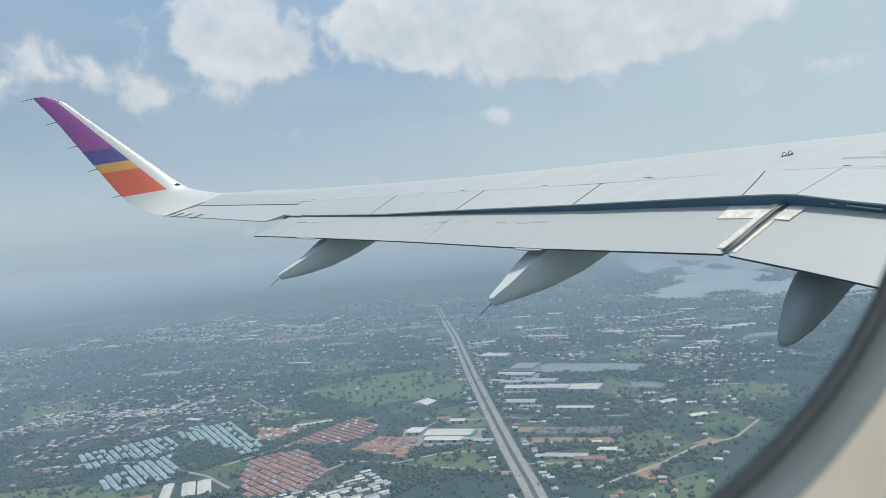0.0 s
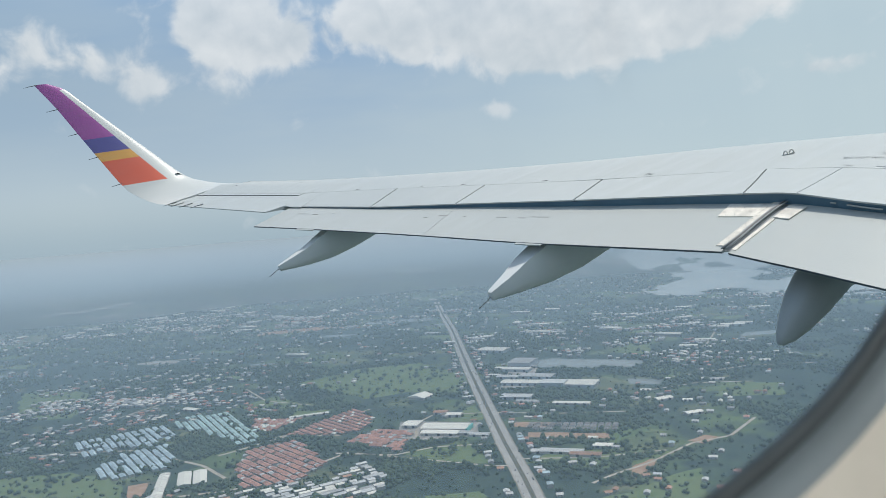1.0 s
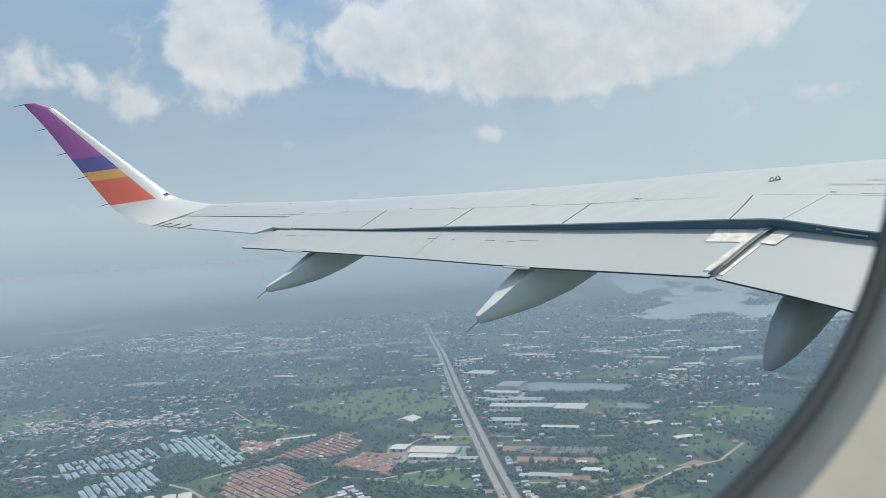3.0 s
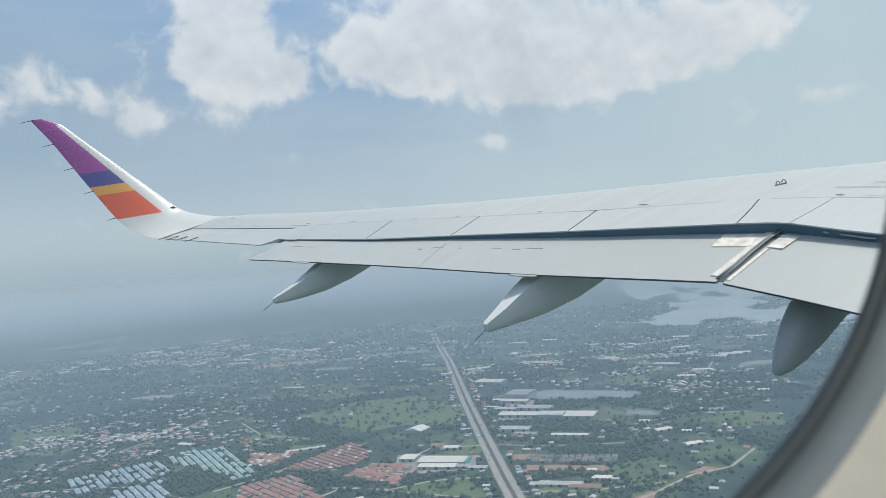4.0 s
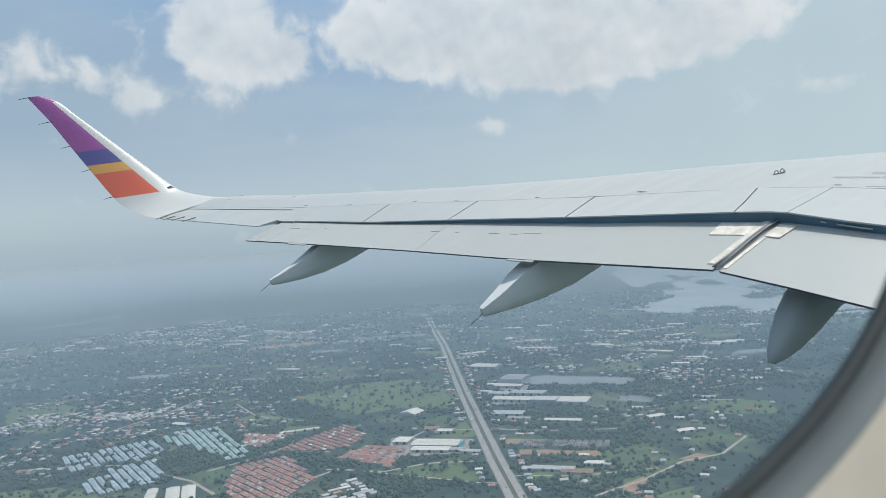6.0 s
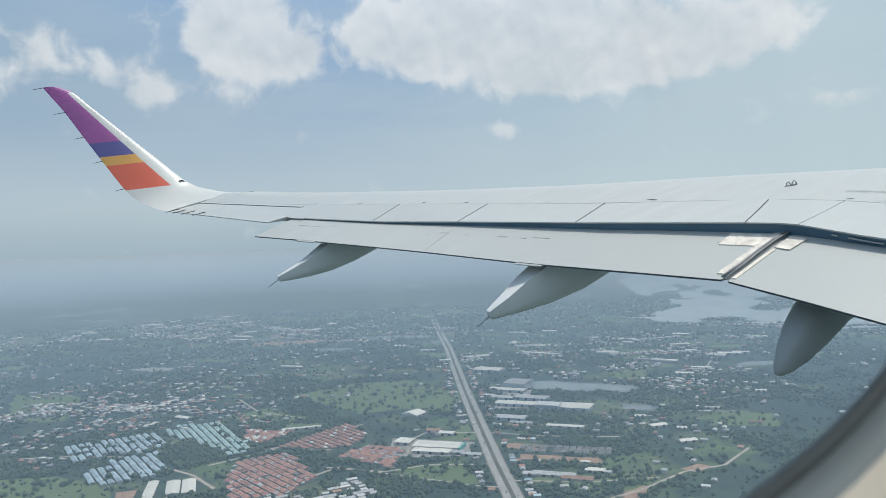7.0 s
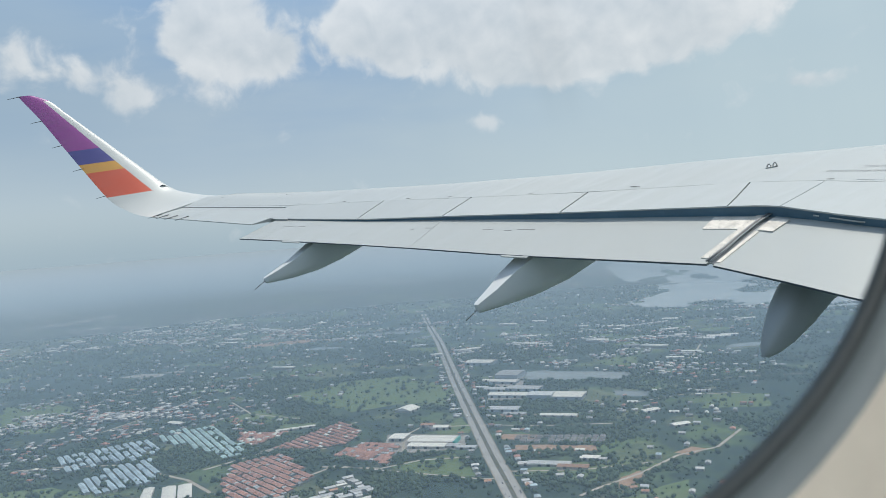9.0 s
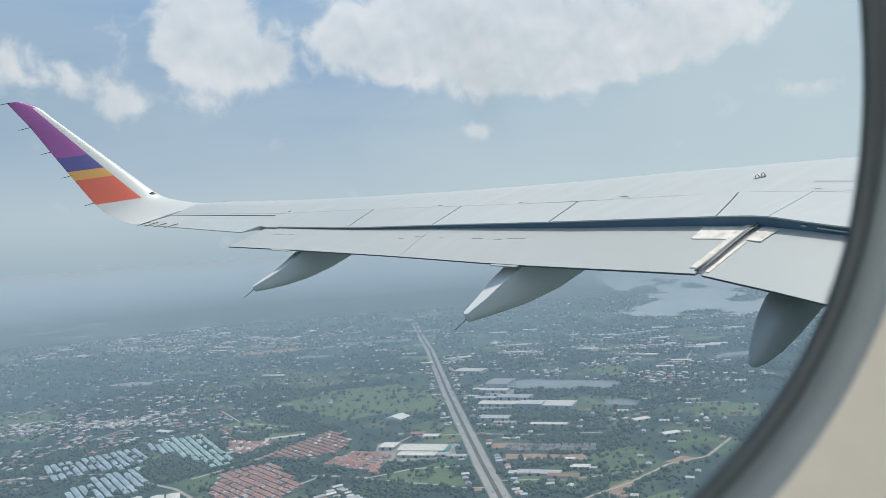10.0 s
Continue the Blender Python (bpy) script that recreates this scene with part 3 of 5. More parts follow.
def estate(name, poly, direction, along, across, label, seed):
    """A far estate: too many houses to count, joined."""
    r_ = random.Random(seed)
    d = Vector(direction).normalized()
    n = Vector((-d.y, d.x))
    c = Vector((sum(p[0] for p in poly) / len(poly), sum(p[1] for p in poly) / len(poly)))
    ang = math.degrees(math.atan2(d.y, d.x))
    items = []
    for j in range(-30, 31):
        for i in range(-40, 41):
            p = c + d * (i * along + r_.uniform(-0.5, 0.5)) + n * (j * across + r_.uniform(-0.5, 0.5))
            if inside(p.x, p.y, poly) and r_.random() > 0.06:
                pale = r_.random() < 0.12
                items += house_items(p.x, p.y, ang, r_.uniform(6.3, 7.0), 6.5 if pale else r_.uniform(8.0, 9.2), 3.0, r_.uniform(2.0, 2.5), r_.choice((0, 2.6)), 0, 2 if pale else 1)
                claim(p.x, p.y, 6)
    return tagged(scatter_mesh(name, items, [CREAM_WALL, RED_TILES, WHITE_ROOF]), label, "houses", kind="stuff")


def red_homes(group):
    out = []
    for w, d, rise, hip, roof, word in ((6.9, 8.6, 2.4, 2.7, RED_TILE, "an orange-red tiled"), (6.6, 9.2, 2.2, 0.0, RED_TILE, "an orange-red tiled"), (6.8, 8.0, 2.2, 2.5, RED_TILE, "an orange-red tiled"), (6.4, 9.0, 2.3, 0.0, RED_TILE, "an orange-red tiled"), (5.4, 6.0, 1.5, 0.0, GREY_ROOF, "a grey sheet"), (7.0, 8.4, 2.4, 2.6, RED_TILE, "an orange-red tiled"), (6.6, 8.8, 2.1, 0.0, RED_TILE, "an orange-red tiled")):
        out.append(building("bungalow", w, d, 3.0, rise, roof, CREAM_WALL, "small bungalow with %s roof in an estate row" % word, "house", group, hip, 0.5, 2))
    return out


fill([(-358, 1190), (-322, 1212), (-282, 1230), (-250, 1165), (-214, 1092), (-245, 1020), (-312, 1008), (-345, 1090)], (98, -119), 7.6, 12.2, red_homes("houses of the red-roofed estate"), 0.5, 0.05, 0)
estate("estate_houses", [(-310, 1265), (-265, 1345), (-216, 1418), (-172, 1336), (-190, 1262), (-240, 1250)], (98, -119), 7.6, 12.0, "rows of red-roofed estate houses behind the trees", 31)
fill([(-198, 1200), (-160, 1268), (-98, 1236), (-113, 1131), (-150, 1160)], (77, -36), 7.8, 11.2, red_homes("houses of the dense red-roofed estate"), 0.6, 0.05, 0)
estate("estate_houses", [(-402, 1395), (-303, 1378), (-352, 1296), (-391, 1345)], (95, -10), 8.0, 11.8, "small estate of red-roofed houses", 32)


def terraces(roof, word, group):
    return [building("terrace", w, 7.2, 3.2, 1.7, roof, CREAM_WALL, "long low terrace with a pale %s sheet roof" % word, "terrace", group, 0.0, 0.6, 2) for w in (18.8, 17.0)]


fill([(-561, 1402), (-538, 1449), (-468, 1471), (-410, 1365), (-356, 1268), (-369, 1221), (-465, 1318)], (99, -174), 19.6, 11.4, terraces(GREEN_ROOF, "green-grey", "terraces of the green-roofed estate"), 0.5, 0.05)
fill([(-569, 1227), (-514, 1264), (-473, 1187), (-464, 1122), (-533, 1070), (-580, 1160)], (76, -111), 19.6, 11.4, terraces(BLUE_ROOF, "blue-grey", "terraces of the blue-roofed estate"), 0.6, 0.07)
fill([(-702, 1316), (-633, 1360), (-566, 1398), (-508, 1300), (-543, 1262), (-581, 1245), (-627, 1212)], (76, -111), 19.6, 11.8, terraces(BLUE_ROOF, "blue-grey", "terraces of the blue-roofed estate"), 0.8, 0.10)

# the market beside the red estate, the paired white rows and the slanting row


def stalls(group):
    return [building("market_shed", w, d, 4.0, 1.5, roof, CREAM_WALL, "low market shed with a %s roof" % word, "shed", group, 0.0, 0.5, 2)
            for w, d, roof, word in ((15, 8, PALE_ROOF, "weathered pale"), (12, 8, WHITE_ROOF, "cream sheet"), (18, 9, GREY_ROOF, "grey sheet"), (9, 7, PALE_ROOF, "weathered pale"), (14, 6.5, WHITE_ROOF, "cream sheet"), (10, 9, GREY_ROOF, "grey sheet"), (11, 7, BROWN_ROOF, "rusty brown"))]


fill([(-379, 940), (-319, 997), (-251, 1020), (-240, 1000), (-150, 1092), (-112, 962), (-177, 919), (-241, 915), (-337, 896)], (169, 98), 17.5, 12.0, stalls("sheds of the market"), 2.4, 0.17)
fill([(-350, 842), (-325, 860), (-205, 705), (-232, 686)], (112, -137), 9.6, 16.0, [building("row_house", 9.2, 9.5, 4.0, 1.4, WHITE_ROOF, CREAM_WALL, "white-roofed row house in a straight double row", "house", "paired white row houses", 0.0, 0.4, 2)], 0.3, 0.03)
fill([(-458, 1094), (-438, 1094), (-402, 938), (-420, 938)], (40, -150), 11.0, 40.0, [building("row_house", 9.6, 14.0, 4.0, 1.4, WHITE_ROOF, CREAM_WALL, "white-roofed row house at the field edge", "house", "slanting white row houses", 0.0, 0.4, 2)], 0.3, 0.0)
fill([(-890, 1150), (-880, 1168), (-800, 1212), (-798, 1192)], (85, 48), 12.0, 15.0, [building("row_house", 10.0, 9.0, 4.0, 1.4, PALE_ROOF, CREAM_WALL, "pale row house beside the open fields", "house", "pale row houses", 0.0, 0.4, 2)], 0.8, 0.1)

# factory sheds and warehouses, each of its own size: x, y, turn, width, depth, height, rise, roof, wall, label
SHEDS = [
    (-102, 1276, -17, 26, 30, 7, 1.2, WHITE_ROOF, CREAM_WALL, "square warehouse with a bright white roof"),
    (-45, 1240, -17, 76, 34, 8, 3.0, WHITE_ROOF, CREAM_WALL, "long factory shed with a cream roof"),
    (-54, 1212, -17, 60, 20, 6, 2.0, WHITE_ROOF, CREAM_WALL, "low cream-roofed shed beside the factory"),
    (-99, 1482, 60, 34, 36, 6, 5.0, WHITE_ROOF, CREAM_WALL, "lone barn with a broad pale gable roof"),
    (122, 1735, -25, 52, 60, 17, 2.0, GREY_ROOF, GREY_WALL, "tall grey factory block beside a pond"),
    (103, 1540, -22, 80, 30, 8, 2.5, WHITE_ROOF, GREY_WALL, "long factory shed with a pale roof"),
    (162, 1500, -23, 48, 34, 14, 1.5, GREY_ROOF, GREY_WALL, "tall factory hall clad in grey"),
    (215, 1490, -23, 60, 46, 9, 2.0, WHITE_ROOF, GREY_WALL, "broad warehouse with a bright white roof"),
    (84, 1422, -21, 58, 26, 7, 2.5, GREY_ROOF, GREY_WALL, "grey-roofed workshop near the highway"),
    (174, 1345, -21, 64, 14, 5, 2.0, WHITE_ROOF, CREAM_WALL, "long narrow shed with a ribbed pale roof"),
    (66, 1955, -28, 72, 44, 9, 2.5, WHITE_ROOF, GREY_WALL, "distant pale-roofed depot by the highway"),
    (104, 1680, -25, 62, 24, 8, 2.0, WHITE_ROOF, GREY_WALL, "low annex with a pale roof"),
    (80, 1610, -25, 46, 22, 6, 1.5, GREY_ROOF, GREY_WALL, "grey flat annex of the factory"),
    (140, 1595, -25, 70, 30, 7, 2.0, GREY_ROOF, GREY_WALL, "factory hall with a grey ribbed roof"),
    (100, 1384, -21, 40, 12, 4, 1.5, GREY_ROOF, CREAM_WALL, "narrow shed with a grey sheet roof"),
    (-32, 1320, -17, 26, 16, 7, 2.0, WHITE_ROOF, CREAM_WALL, "small cream warehouse by the highway"),
    (-56, 1345, -17, 24, 16, 6, 2.0, BROWN_ROOF, CREAM_WALL, "workshop with a rusty brown roof"),
    (-20, 1204, -17, 34, 14, 5, 1.6, GREY_ROOF, CREAM_WALL, "grey-roofed store near the highway"),
    (330, 1330, 20, 30, 16, 5, 2.0, WHITE_ROOF, CREAM_WALL, "white-roofed farm shed among trees"),
    (120, 1072, -20, 60, 16, 5, 1.8, GREY_ROOF, CREAM_WALL, "long market shed with a grey roof"),
    (150, 1050, -20, 42, 14, 5, 1.8, BROWN_ROOF, CREAM_WALL, "market shed with a brown roof"),
    (180, 1085, -20, 26, 14, 5, 1.8, WHITE_ROOF, CREAM_WALL, "roadside shop with a white roof"),
    (-412, 1066, -72, 62, 17, 5, 1.6, WHITE_ROOF, CREAM_WALL, "white-roofed hall beside its twin"), (-391, 1070, -72, 62, 17, 5, 1.6, WHITE_ROOF, CREAM_WALL, "white-roofed hall beside its twin"),
    (2, 838, -44, 26, 12, 4, 1.6, GREY_ROOF, CREAM_WALL, "long grey farm shed in a meadow"), (28, 812, -44, 38, 12, 4, 1.6, GREY_ROOF, CREAM_WALL, "long grey farm shed in a meadow"),
    (-62, 806, -40, 36, 20, 6, 2.0, WHITE_ROOF, CREAM_WALL, "white-roofed barn in a meadow"), (-78, 828, -40, 24, 14, 7, 2.0, GREY_ROOF, CREAM_WALL, "grey two-storey barn in a meadow"),
    (-430, 886, -42, 26, 10, 4, 1.4, WHITE_ROOF, CREAM_WALL, "white-roofed shed on the meadow's edge"), (-405, 862, -42, 24, 10, 4, 1.4, GREY_ROOF, CREAM_WALL, "grey-roofed shed on the meadow's edge"), (-384, 838, -42, 26, 10, 4, 1.4, WHITE_ROOF, CREAM_WALL, "white-roofed shed on the meadow's edge"),
    (-385, 906, 10, 30, 14, 4, 1.4, WHITE_ROOF, CREAM_WALL, "pale-roofed store on the meadow's edge"), (-418, 920, 20, 32, 14, 4, 1.4, BROWN_ROOF, CREAM_WALL, "brown-roofed store on the meadow's edge"),
    (350, 1225, 15, 28, 14, 5, 2.0, WHITE_ROOF, CREAM_WALL, "farm building with a white roof"),
    (715, 2528, -25, 50, 20, 6, 2.0, WHITE_ROOF, CREAM_WALL, "distant depot with a white roof"), (606, 2158, -20, 60, 18, 5, 2.0, PALE_ROOF, CREAM_WALL, "distant pale-roofed works among trees"), (640, 2170, -20, 30, 16, 5, 2.0, WHITE_ROOF, CREAM_WALL, "distant store with a white roof"),
    (718, 2088, -22, 60, 22, 7, 2.0, WHITE_ROOF, GREY_WALL, "distant school block with a white roof"), (752, 2098, -22, 44, 18, 7, 2.0, WHITE_ROOF, GREY_WALL, "distant school block with a white roof"), (690, 2060, 68, 40, 14, 6, 2.0, PALE_ROOF, GREY_WALL, "distant school wing with a pale roof"),
    (579, 1886, -18, 46, 14, 5, 2.0, WHITE_ROOF, CREAM_WALL, "distant hall with a white roof"), (556, 1862, -18, 30, 12, 5, 2.0, PALE_ROOF, CREAM_WALL, "distant hall with a pale roof"), (519, 1819, -18, 40, 13, 5, 2.0, WHITE_ROOF, CREAM_WALL, "distant hall with a white roof"),
    (609, 1594, -15, 20, 12, 4, 1.6, WHITE_ROOF, CREAM_WALL, "small white-roofed barn among fields"), (463, 1453, -12, 26, 11, 4, 1.6, PALE_ROOF, CREAM_WALL, "pale-roofed farm shed among trees"), (438, 1466, -12, 14, 10, 4, 1.6, WHITE_ROOF, CREAM_WALL, "white-roofed farm shed among trees"),
    (318, 1405, -15, 18, 10, 4, 1.6, WHITE_ROOF, CREAM_WALL, "white-roofed farm shed among trees"), (366, 1310, -15, 15, 9, 4, 1.6, WHITE_ROOF, CREAM_WALL, "white-roofed farm shed among trees"),
    (311, 2745, -25, 54, 18, 5, 2.0, WHITE_ROOF, CREAM_WALL, "distant store with a white roof"), (262, 2190, -20, 34, 14, 5, 2.0, PALE_ROOF, CREAM_WALL, "distant pale-roofed works among trees"), (-106, 2361, -10, 44, 14, 5, 2.0, PALE_ROOF, CREAM_WALL, "distant pale shed beside the highway"), (-203, 2486, -10, 36, 14, 5, 2.0, PALE_ROOF, CREAM_WALL, "distant pale shed beside the highway"),
    (53, 1640, -25, 26, 12, 5, 1.6, PALE_ROOF, CREAM_WALL, "roadside workshop with a pale roof"), (76, 1711, -25, 36, 14, 5, 1.6, WHITE_ROOF, CREAM_WALL, "roadside workshop with a white roof"), (8, 1187, -17, 30, 12, 5, 1.6, GREY_ROOF, CREAM_WALL, "low grey store near the highway"),
    (98, 1078, -18, 40, 13, 4, 1.6, PALE_ROOF, CREAM_WALL, "long market shed with a pale roof"), (-560, 1520, -30, 36, 14, 5, 2.0, WHITE_ROOF, CREAM_WALL, "white-roofed hall beyond the terraces"),
    (-300, 1400, 15, 70, 10, 4, 1.5, WHITE_ROOF, CREAM_WALL, "long white-roofed row at the estate edge"), (-360, 1330, 40, 60, 9, 4, 1.5, GREEN_ROOF, CREAM_WALL, "long green-grey roofed row at the estate edge"),
]
for x, y, turn, w, d, h, rise, roof, wall, label in SHEDS:
    ob = building("warehouse", w, d, h * 0.72, rise, roof, wall, label, "warehouse", "", 0.0, 1.0, max(2, int(w / 16)), True)
    settle(ob, x, y, turn, max(w, d) * 0.5)
v, f = box(-2.2, 2.2, -17.0, 17.0, 0, 6.2)
put("end_bay", bare("end_bay", v, f, [TEAL]), bpy.data.objects["warehouse.001"], "teal-clad end bay", pose(39.0, 0, 0))

# the little row houses across the highway
fill([(86, 1194), (214, 1161), (220, 1192), (90, 1236)], (128, -36), 11.0, 13.0, [building("house", 8.0, 7.4, 3.0, 2.0, DULL_ROOF, CREAM_WALL, "dull grey-brown roofed row house across the highway", "house", "grey row houses", 2.5, 0.6, 2)], 0.4, 0.05)

# scattered homes: firsts of each kind, then copies in villages
rnd = random.Random(11)
KINDS = []
for w, d, h, rise, roof, hip, word in ((9, 7.5, 3.0, 2.2, PALE_ROOF, 0, "weathered white sheet"), (11, 8, 3.2, 2.0, GREY_ROOF, 0, "grey sheet"), (10, 9, 3.0, 2.6, RED_TILE, 3.5, "red tiled"),
                                       (12, 8, 4.0, 2.0, PALE_ROOF, 0, "pale sheet"), (10, 7, 3.0, 2.2, BROWN_ROOF, 0, "rusty brown"), (10, 8, 5.8, 2.0, BLUE_ROOF, 2.5, "blue-grey"), (15, 7, 3.6, 1.8, WHITE_ROOF, 0, "long white sheet")):
    KINDS.append(building("house", w * 0.84, d * 0.84, h * 0.9, rise * 0.85, roof, CREAM_WALL, "village house with a %s roof among trees" % word, "house", "village houses", hip, 0.8, 2))
VILLAGES = [
    (-520, 905, 28, 16), (-160, 790, 38, 22), (-100, 735, 26, 12), (-405, 1000, 16, 8), (250, 930, 40, 8), (-480, 870, 20, 10), (150, 880, 40, 8), (-640, 760, 50, 14), (-520, 730, 40, 12),
    (-656, 1656, 60, 16), (-611, 1822, 70, 14), (-514, 1975, 70, 18), (-879, 1688, 60, 10), (-740, 2081, 80, 14), (-239, 2136, 80, 12),
    (79, 1262, 22, 6), (150, 1312, 40, 12), (143, 1092, 40, 12), (100, 1052, 25, 6), (410, 1825, 60, 12), (472, 1713, 50, 10), (526, 1648, 60, 12), (329, 1324, 40, 7), (375, 1226, 60, 9), (297, 1060, 30, 6),
    (593, 1808, 60, 10), (353, 1946, 60, 10), (-52, 1330, 30, 6), (-938, 1947, 80, 10), (-783, 1882, 70, 12), (-522, 1657, 70, 16), (-494, 2224, 80, 12),
    (550, 2141, 90, 12), (599, 1682, 50, 8), (-690, 1560, 50, 14), (-600, 1540, 50, 14), (-430, 1560, 40, 8), (-450, 1500, 40, 16), (430, 1300, 60, 6), (470, 1480, 80, 8), (250, 1420, 40, 5),
    (-20, 1900, 60, 8), (-400, 1480, 30, 8), (20, 2100, 50, 8), (220, 1900, 60, 8),
    (-736, 1471, 32, 34), (-760, 1320, 30, 22), (-601, 1844, 40, 24), (-796, 1682, 26, 12), (-632, 1607, 40, 22), (-623, 1456, 38, 30), (-692, 1233, 26, 16), (-780, 1400, 26, 16), (-480, 1578, 26, 8), (-648, 1829, 40, 20), (-548, 1895, 30, 12),
]
fresh = list(KINDS)
BEYOND = []
for k in range(120):
    y = 880 + 1360 * rnd.random()
    x = float(np.interp(y, [p[1] for p in HIGHWAY[:9]], [p[0] for p in HIGHWAY[:9]])) + rnd.choice((-1, 1, 1)) * rnd.uniform(22, 34)
    if is_taken(x, y):
        continue
    if y > 1290:
        BEYOND.append((x, y))
        claim(x, y, 7)
        continue
    src = rnd.choice(KINDS + KINDS[:3] + KINDS[4:6])
    m = pose(x, y, 0, 0, 0, rnd.choice((4, 94)))
    if src in fresh:
        src.matrix_basis = m
        fresh.remove(src)
    else:
        copy_thing(src, m)
    claim(x, y, 7)
for vx, vy, spread, count in VILLAGES:
    for k in range(count):
        x, y = vx + rnd.gauss(0, spread), vy + rnd.gauss(0, spread)
        if is_taken(x, y) or math.hypot(x, y) > 1750:
            continue
        if math.hypot(x, y) > 1290:
            BEYOND.append((x, y))
            claim(x, y, 7)
            continue
        src = rnd.choice(KINDS + KINDS[:3] + KINDS[4:6])
        turn = rnd.choice((-25, 65, -20, 70, 10))
        if src in fresh:
            settle(src, x, y, turn)
            fresh.remove(src)
        else:
            copy_thing(src, pose(x, y, 0, 0, 0, turn))
            claim(x, y, 7)
for k, src in enumerate(fresh):
    settle(src, -700 + 30 * k, 1700, 0)


FAR_VILLAGES = [q for q in VILLAGES if math.hypot(q[0], q[1]) > 1750]


PALE_ROOFS = plain("weathered_pale_roofs_in_villages", (0.34, 0.335, 0.32), 0.55, scale=0.3, vary=0.25, random_tone=0.45, many=True)
GREY_ROOFS = plain("grey_roofs_in_villages", (0.30, 0.30, 0.29), 0.6, scale=0.3, vary=0.25, random_tone=0.35, many=True)


def far_town():
    r_ = random.Random(3)
    items = []
    v0, f0 = gable_walls(1, 1, 1, 0.5)
    v1, f1 = roof_form(1, 1, 1, 0.5, 0.06, 0.0)
    v0, f0, v1, f1 = np.array(v0), tris(f0), np.array([(a, b, min(c, 1.5)) for a, b, c in v1]), tris(f1)
    for x, y in BEYOND:
        items += house_items(x, y, r_.choice((-25, 65, -20, 70, 10)), r_.uniform(7, 11), r_.uniform(6, 7.5), r_.uniform(2.6, 4.5), 1.8, 0.0, 0, r_.choice((1, 1, 2, 2, 3, 3, 4)))
    tries = 0
    while len(items) < 15000 and tries < 400000:
        tries += 1
        a, r = r_.uniform(-0.68, 0.66), 1700 + 3000 * r_.random() ** 0.75
        x, y = r * math.sin(a), r * math.cos(a)
        if r_.random() < 0.10:
            vx, vy, spread, _ = r_.choice(FAR_VILLAGES)
            x, y = vx + r_.gauss(0, spread), vy + r_.gauss(0, spread)
            r = math.hypot(x, y)
        town = noise.fractal(Vector((x * 0.0013, y * 0.0022, 4.0)), 1.0, 2.0, 3)
        lane = noise.fractal(Vector((x * 0.007, y * 0.009, 8.0)), 1.0, 2.0, 3)
        if r_.random() > 0.02 + 3.2 * max(0.0, town + 0.03) * max(0.0, lane + 0.15) or is_taken(x, y) or (x > 40 and r < 2150 and r_.random() < 0.8):
            continue
        w, d, h = r_.uniform(6, 11), r_.uniform(6, 9), r_.uniform(3, 5.0)
        slot = r_.choice((1, 1, 2, 2, 3, 4, 4))
        if r > 2050 and r_.random() < 0.03:
            w, d, h, slot = r_.uniform(24, 70), r_.uniform(12, 24), 6, r_.choice((4, 4, 1))
        t = r_.choice((-0.4, 1.1, -0.3, 0.2)) + r_.uniform(-0.2, 0.2)
        R = np.array([[math.cos(t), -math.sin(t), 0], [math.sin(t), math.cos(t), 0], [0, 0, 1]])
        base = np.array((x, y, G(x, y)))
        items.append(((v0 * (w, d, h)) @ R.T + base, f0, 0))
        items.append(((v1 * (w, d, h)) @ R.T + base, f1, slot))
    ob = scatter_mesh("distant_houses", items, [CREAM_WALL, PALE_ROOFS, GREY_ROOFS, RED_TILES, WHITE_ROOF])
    return tagged(ob, "countless tiny pale roofs of distant villages", "houses", kind="stuff")


for k in range(6):
    x, y = 542 + 27 * k, 2415 + 9 * k
    settle(building("row_house", 23.0, 16.0, 5.0, 2.0, PALE_ROOF, CREAM_WALL, "distant pale hall in a row of six", "house", "distant row of pale halls", 0.0, 0.5, 2), x, y, 18, 12)
far_town()
fill([(-715, 2790), (-700, 3070), (-560, 2975), (-500, 2810)], (180, 40), 30.0, 42.0, [building("terrace", 26.0, 8, 3.0, 1.8, PALE_ROOF, CREAM_WALL, "distant pale terrace on a bare plot", "terrace", "distant pale terraces", 0.0, 0.8, 2), building("terrace", 26.0, 8, 3.0, 1.8, RED_TILE, CREAM_WALL, "distant red-roofed terrace on a bare plot", "terrace", "distant pale terraces", 0.0, 0.8, 2)], 1.0, 0.1)
area("bare_earth", [(-720, 2640), (-740, 2710), (-540, 2780), (-420, 2690)], DIRT, 0.06, "distant plot of bare pale earth", "earth", 10)

# ------------------------------------------------------------------ vehicles
CAR_PAINT = plain("car_paint", (0.55, 0.55, 0.54), 0.3, scale=2.0, vary=0.05, random_tone=0.5, coat=0.5)
CAR_DARK = plain("car_dark_paint", (0.05, 0.055, 0.065), 0.3, scale=2.0, vary=0.05, coat=0.5)
GLASS = plain("car_glass", (0.03, 0.04, 0.05), 0.1, scale=2.0)
TYRE = plain("tyre", (0.02, 0.02, 0.02), 0.9, scale=8.0)


